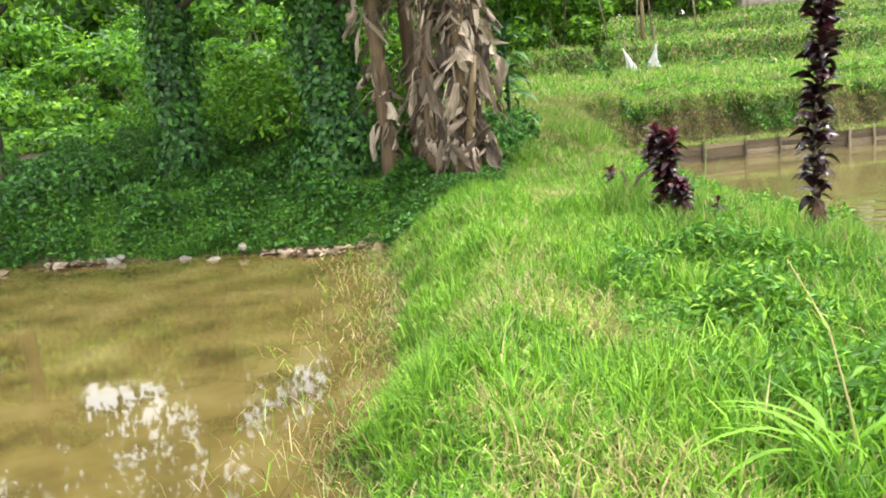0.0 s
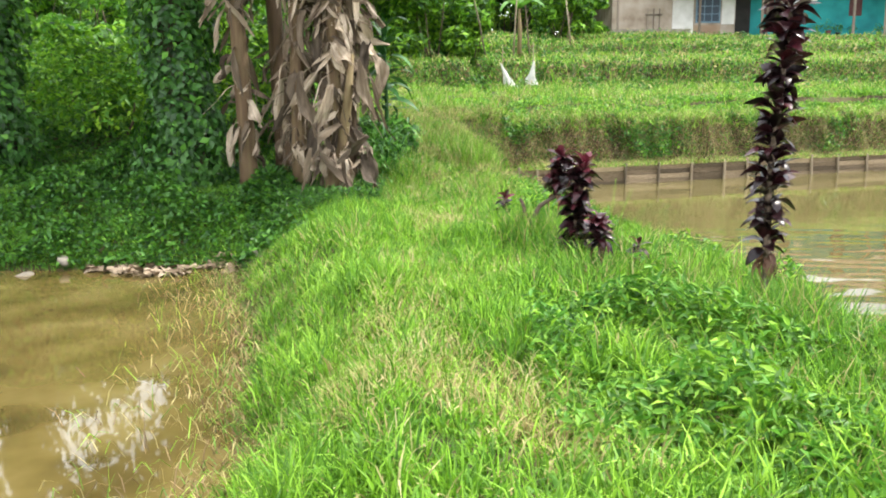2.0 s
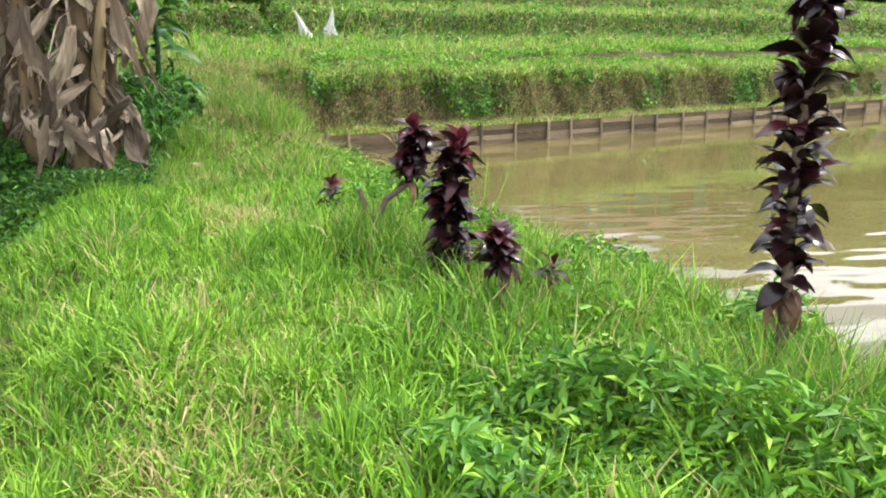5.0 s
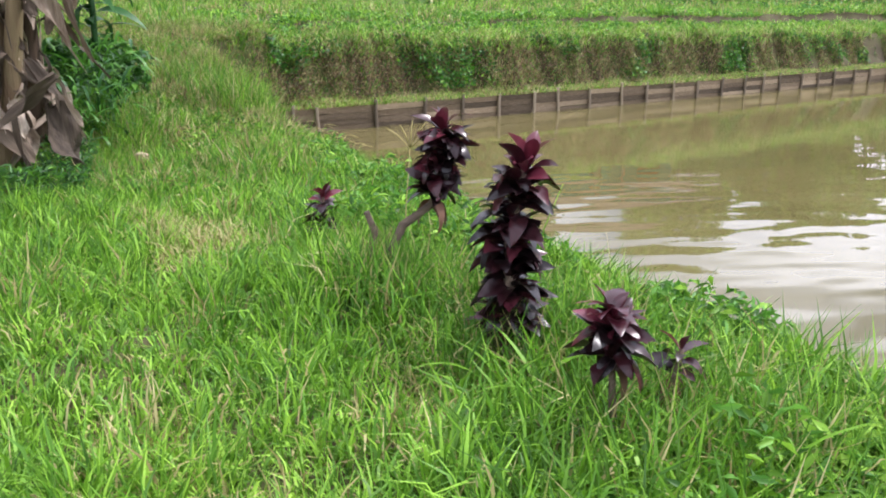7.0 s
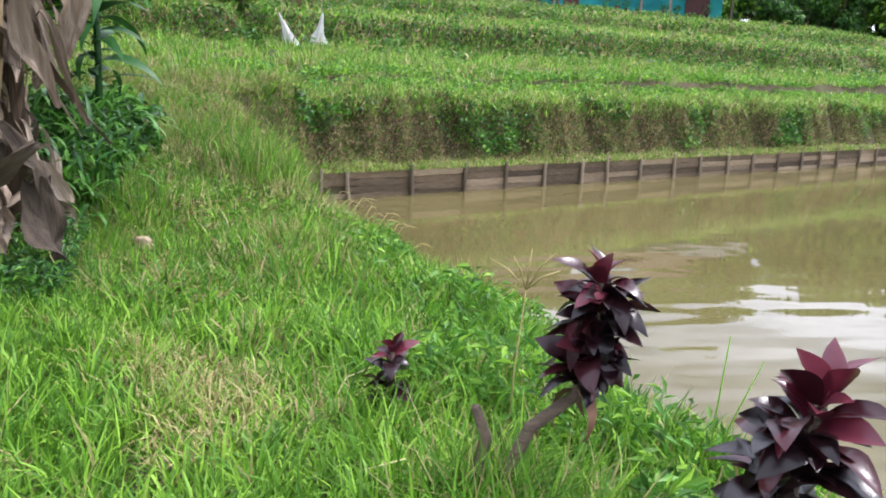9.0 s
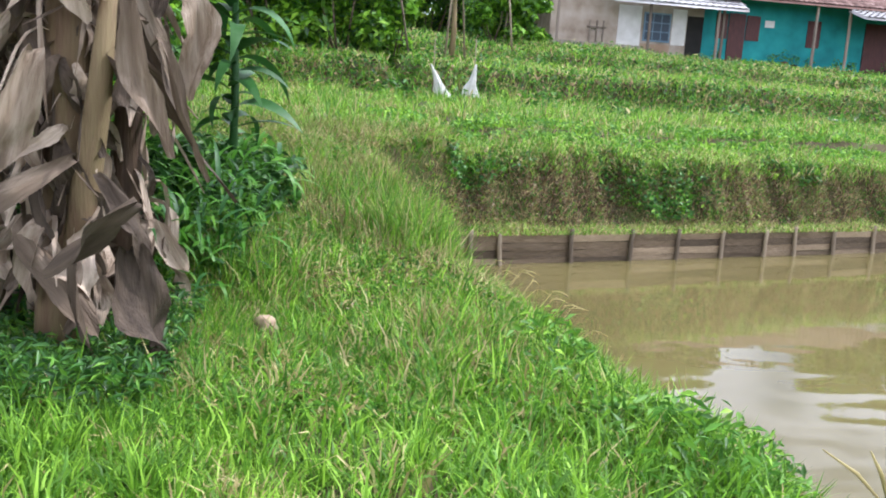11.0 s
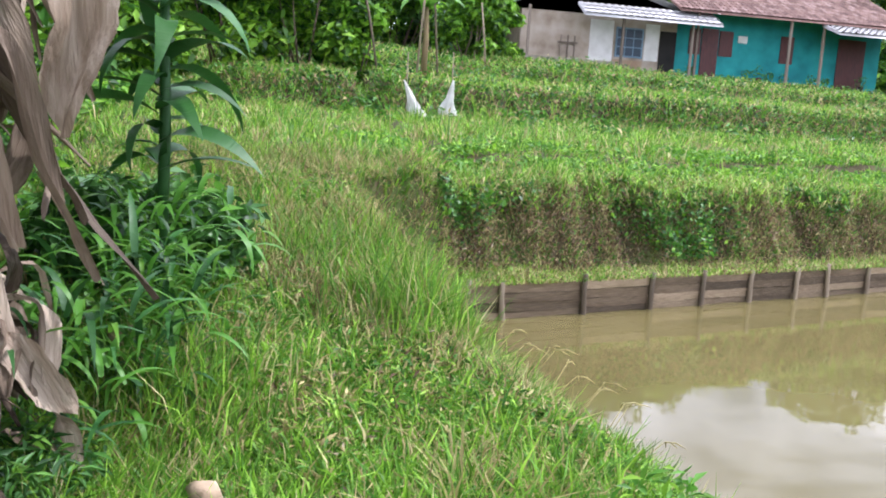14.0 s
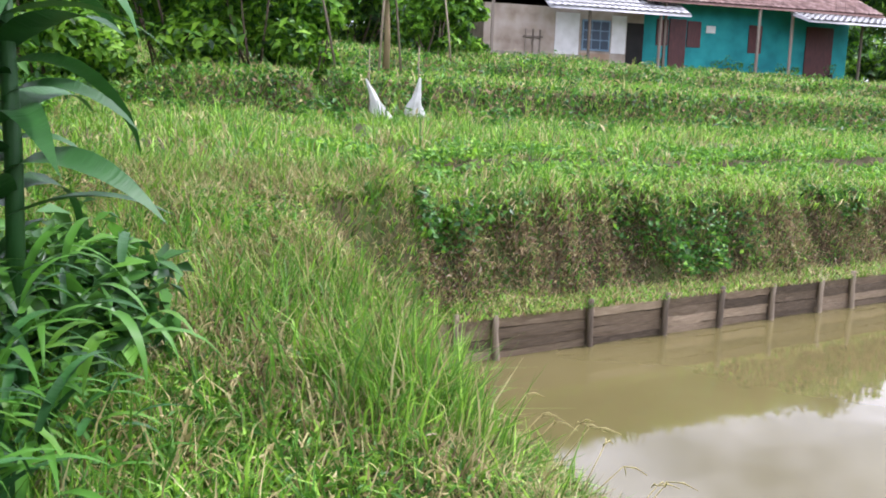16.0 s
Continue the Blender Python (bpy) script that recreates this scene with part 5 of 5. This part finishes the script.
# bamboo poles and a young banana beside the hedge
def pole(x, y, h, lean):
    ob = new("bamboo_pole", tube([(0, 0, -0.2), (lean * 0.5, 0, h * 0.5), (lean, 0, h)], [0.03, 0.027, 0.02], 8, 0.08, [M_POST], "bamboo_pole", int(h * 10)))
    ob.matrix_basis = pose(x, y, gz(x, y))
    tagged(ob, "thin grey bamboo pole stuck in the terrace", "pole", "bamboo poles")


for x, y, h, lean in ((3.9, 28.6, 3.2, 0.2), (4.6, 29.5, 2.8, -0.3), (6.6, 33.0, 1.8, -0.25), (7.2, 37.4, 1.6, 0.1), (3.1, 28.9, 2.2, -0.5)):
    pole(x, y, h, lean)
ob = thing("banana_plant", (4.2, 29.4, gz(4.2, 29.4)), "young banana plant with broad green leaves", "banana plant")
part_of("pseudostem", tube([(0, 0, -0.1), (0.02, 0, 0.9), (0.0, 0, 1.7)], [0.09, 0.07, 0.05], 10, 0.06, [M_SHEATH], "pseudostem", 4), ob)
for i in range(5):
    part_of("banana_leaf", GREEN[i % 2], ob, Matrix.Translation((0, 0, 1.65)) @ Euler((0, radians(-45 + 8 * i), radians(i * 72 + 15))).to_matrix().to_4x4() @ Matrix.Scale(0.7, 4))


# large withered leaves hanging low at the clump's edge
ob = thing("banana_plant", (0.0, 11.5, gz(0.0, 11.5)), "leaning dead banana stem with large withered hanging leaves", "banana plant", "banana clump")
base = gz(0.0, 11.5)
part_of("pseudostem", tube([(-0.25, 0.25, -0.1), (-0.2, 0.2, 0.6), (-0.08, 0.1, 1.3), (0.0, 0.05, 1.9)], [0.09, 0.075, 0.06, 0.03], 10, 0.1, [M_SHEATH], "pseudostem", 3), ob)
for i, (x, y, top, length, width, out, yaw, roll) in enumerate([
        (0.14, 11.28, 1.10, 0.62, 0.32, 0.06, -82, 6), (0.16, 11.22, 1.38, 0.52, 0.17, 0.05, -95, -55), (-0.12, 11.38, 1.04, 0.62, 0.10, 0.05, -90, 6),
        (0.05, 11.50, 2.25, 0.80, 0.13, 0.12, -60, 6), (0.16, 11.60, 2.05, 0.75, 0.09, 0.10, -40, 10), (-0.42, 11.30, 1.50, 0.70, 0.16, 0.10, -100, -8),
        (-0.30, 11.40, 1.95, 0.70, 0.20, 0.10, -85, -12), (-0.55, 11.35, 2.10, 0.85, 0.17, 0.12, -110, 5), (0.02, 11.30, 1.45, 0.60, 0.12, 0.10, -70, 30),
        (0.24, 11.85, 2.35, 0.60, 0.18, 0.12, -20, 8), (-0.52, 11.20, 1.20, 0.62, 0.10, 0.08, -90, -10)]):
    m = Matrix.Translation((x, y - 11.5, top - base)) @ Euler((radians(roll), 0, radians(yaw))).to_matrix().to_4x4()
    part_of("dry_leaf", hanging_leaf("dry_leaf", length, width, out, M_DRY, 230 + i, 9, 22), ob, m)

# weeds at the foot of the banana clump; dark leaf mix paints in the shade
p = scatter(9000, -1.3, 0.35, 10.7, 12.3, lambda x, y, z: z > 0.0)
p[:, 2] += rng.uniform(0.02, 0.34, len(p)) * (0.4 + 0.6 * patches(p[:, 0], p[:, 1], 3, 0.2))
stuff("clump_weeds", leaves("clump_weeds", p, 0.075, [M_VINE, M_WEED, M_GRASS_DARK], tilt=0.7, aspect=0.22, share=(0.65, 0.2, 0.15)), "weeds at the foot of the banana clump, shade put into their dark colour", "weeds")


# thin grass culms with spread spikelets at the pond's edge
def culm(x, y, height, lean, spikes, mat, label, seed):
    q = random.Random(seed)
    ob = thing("grass_culm", (x, y, gz(x, y)), label, "grass stalk", "grass culms", turn=q.uniform(-30, 30))
    top = Vector((lean, 0, height))
    part_of("stalk", tube([(0, 0, -0.03), (lean * 0.25, 0, height * 0.5), top], [0.0045, 0.0035, 0.002], 6, 0.05, [mat], "stalk", seed), ob)
    for i in range(spikes):
        a = -0.9 + 1.8 * i / max(1, spikes - 1)
        n_ = height * q.uniform(0.22, 0.32)
        tip_ = top + Vector((math.sin(a) * n_ + lean * 0.4, q.uniform(-0.05, 0.05), math.cos(a) * n_ - abs(lean) * 0.5))
        part_of("spikelet", tube([top, top.lerp(tip_, 0.5) + Vector((0, 0, 0.015)), tip_], [0.0025, 0.0045, 0.0015], 6, 0.25, [mat], "spikelet", seed + i), ob)


culm(2.09, 8.85, 0.62, 0.03, 5, M_STRAW, "thin straw-coloured grass stalk with five spread spikelets", 1)
culm(2.58, 8.30, 0.60, 0.05, 0, M_GRASS, "tall bright green grass stalk beside the pond", 2)
culm(2.66, 8.36, 0.48, 0.12, 0, M_GRASS, "tall bright green grass stalk beside the pond", 3)
for i in range(12):
    culm(2.45 + 0.035 * i + 0.05 * math.sin(i * 3), 14.9 - 0.14 * i, 0.30 + 0.06 * math.sin(i * 5), 0.16, 2 + i % 2, M_STRAW, "dry straw-coloured seed stalk leaning over the pond", 10 + i)
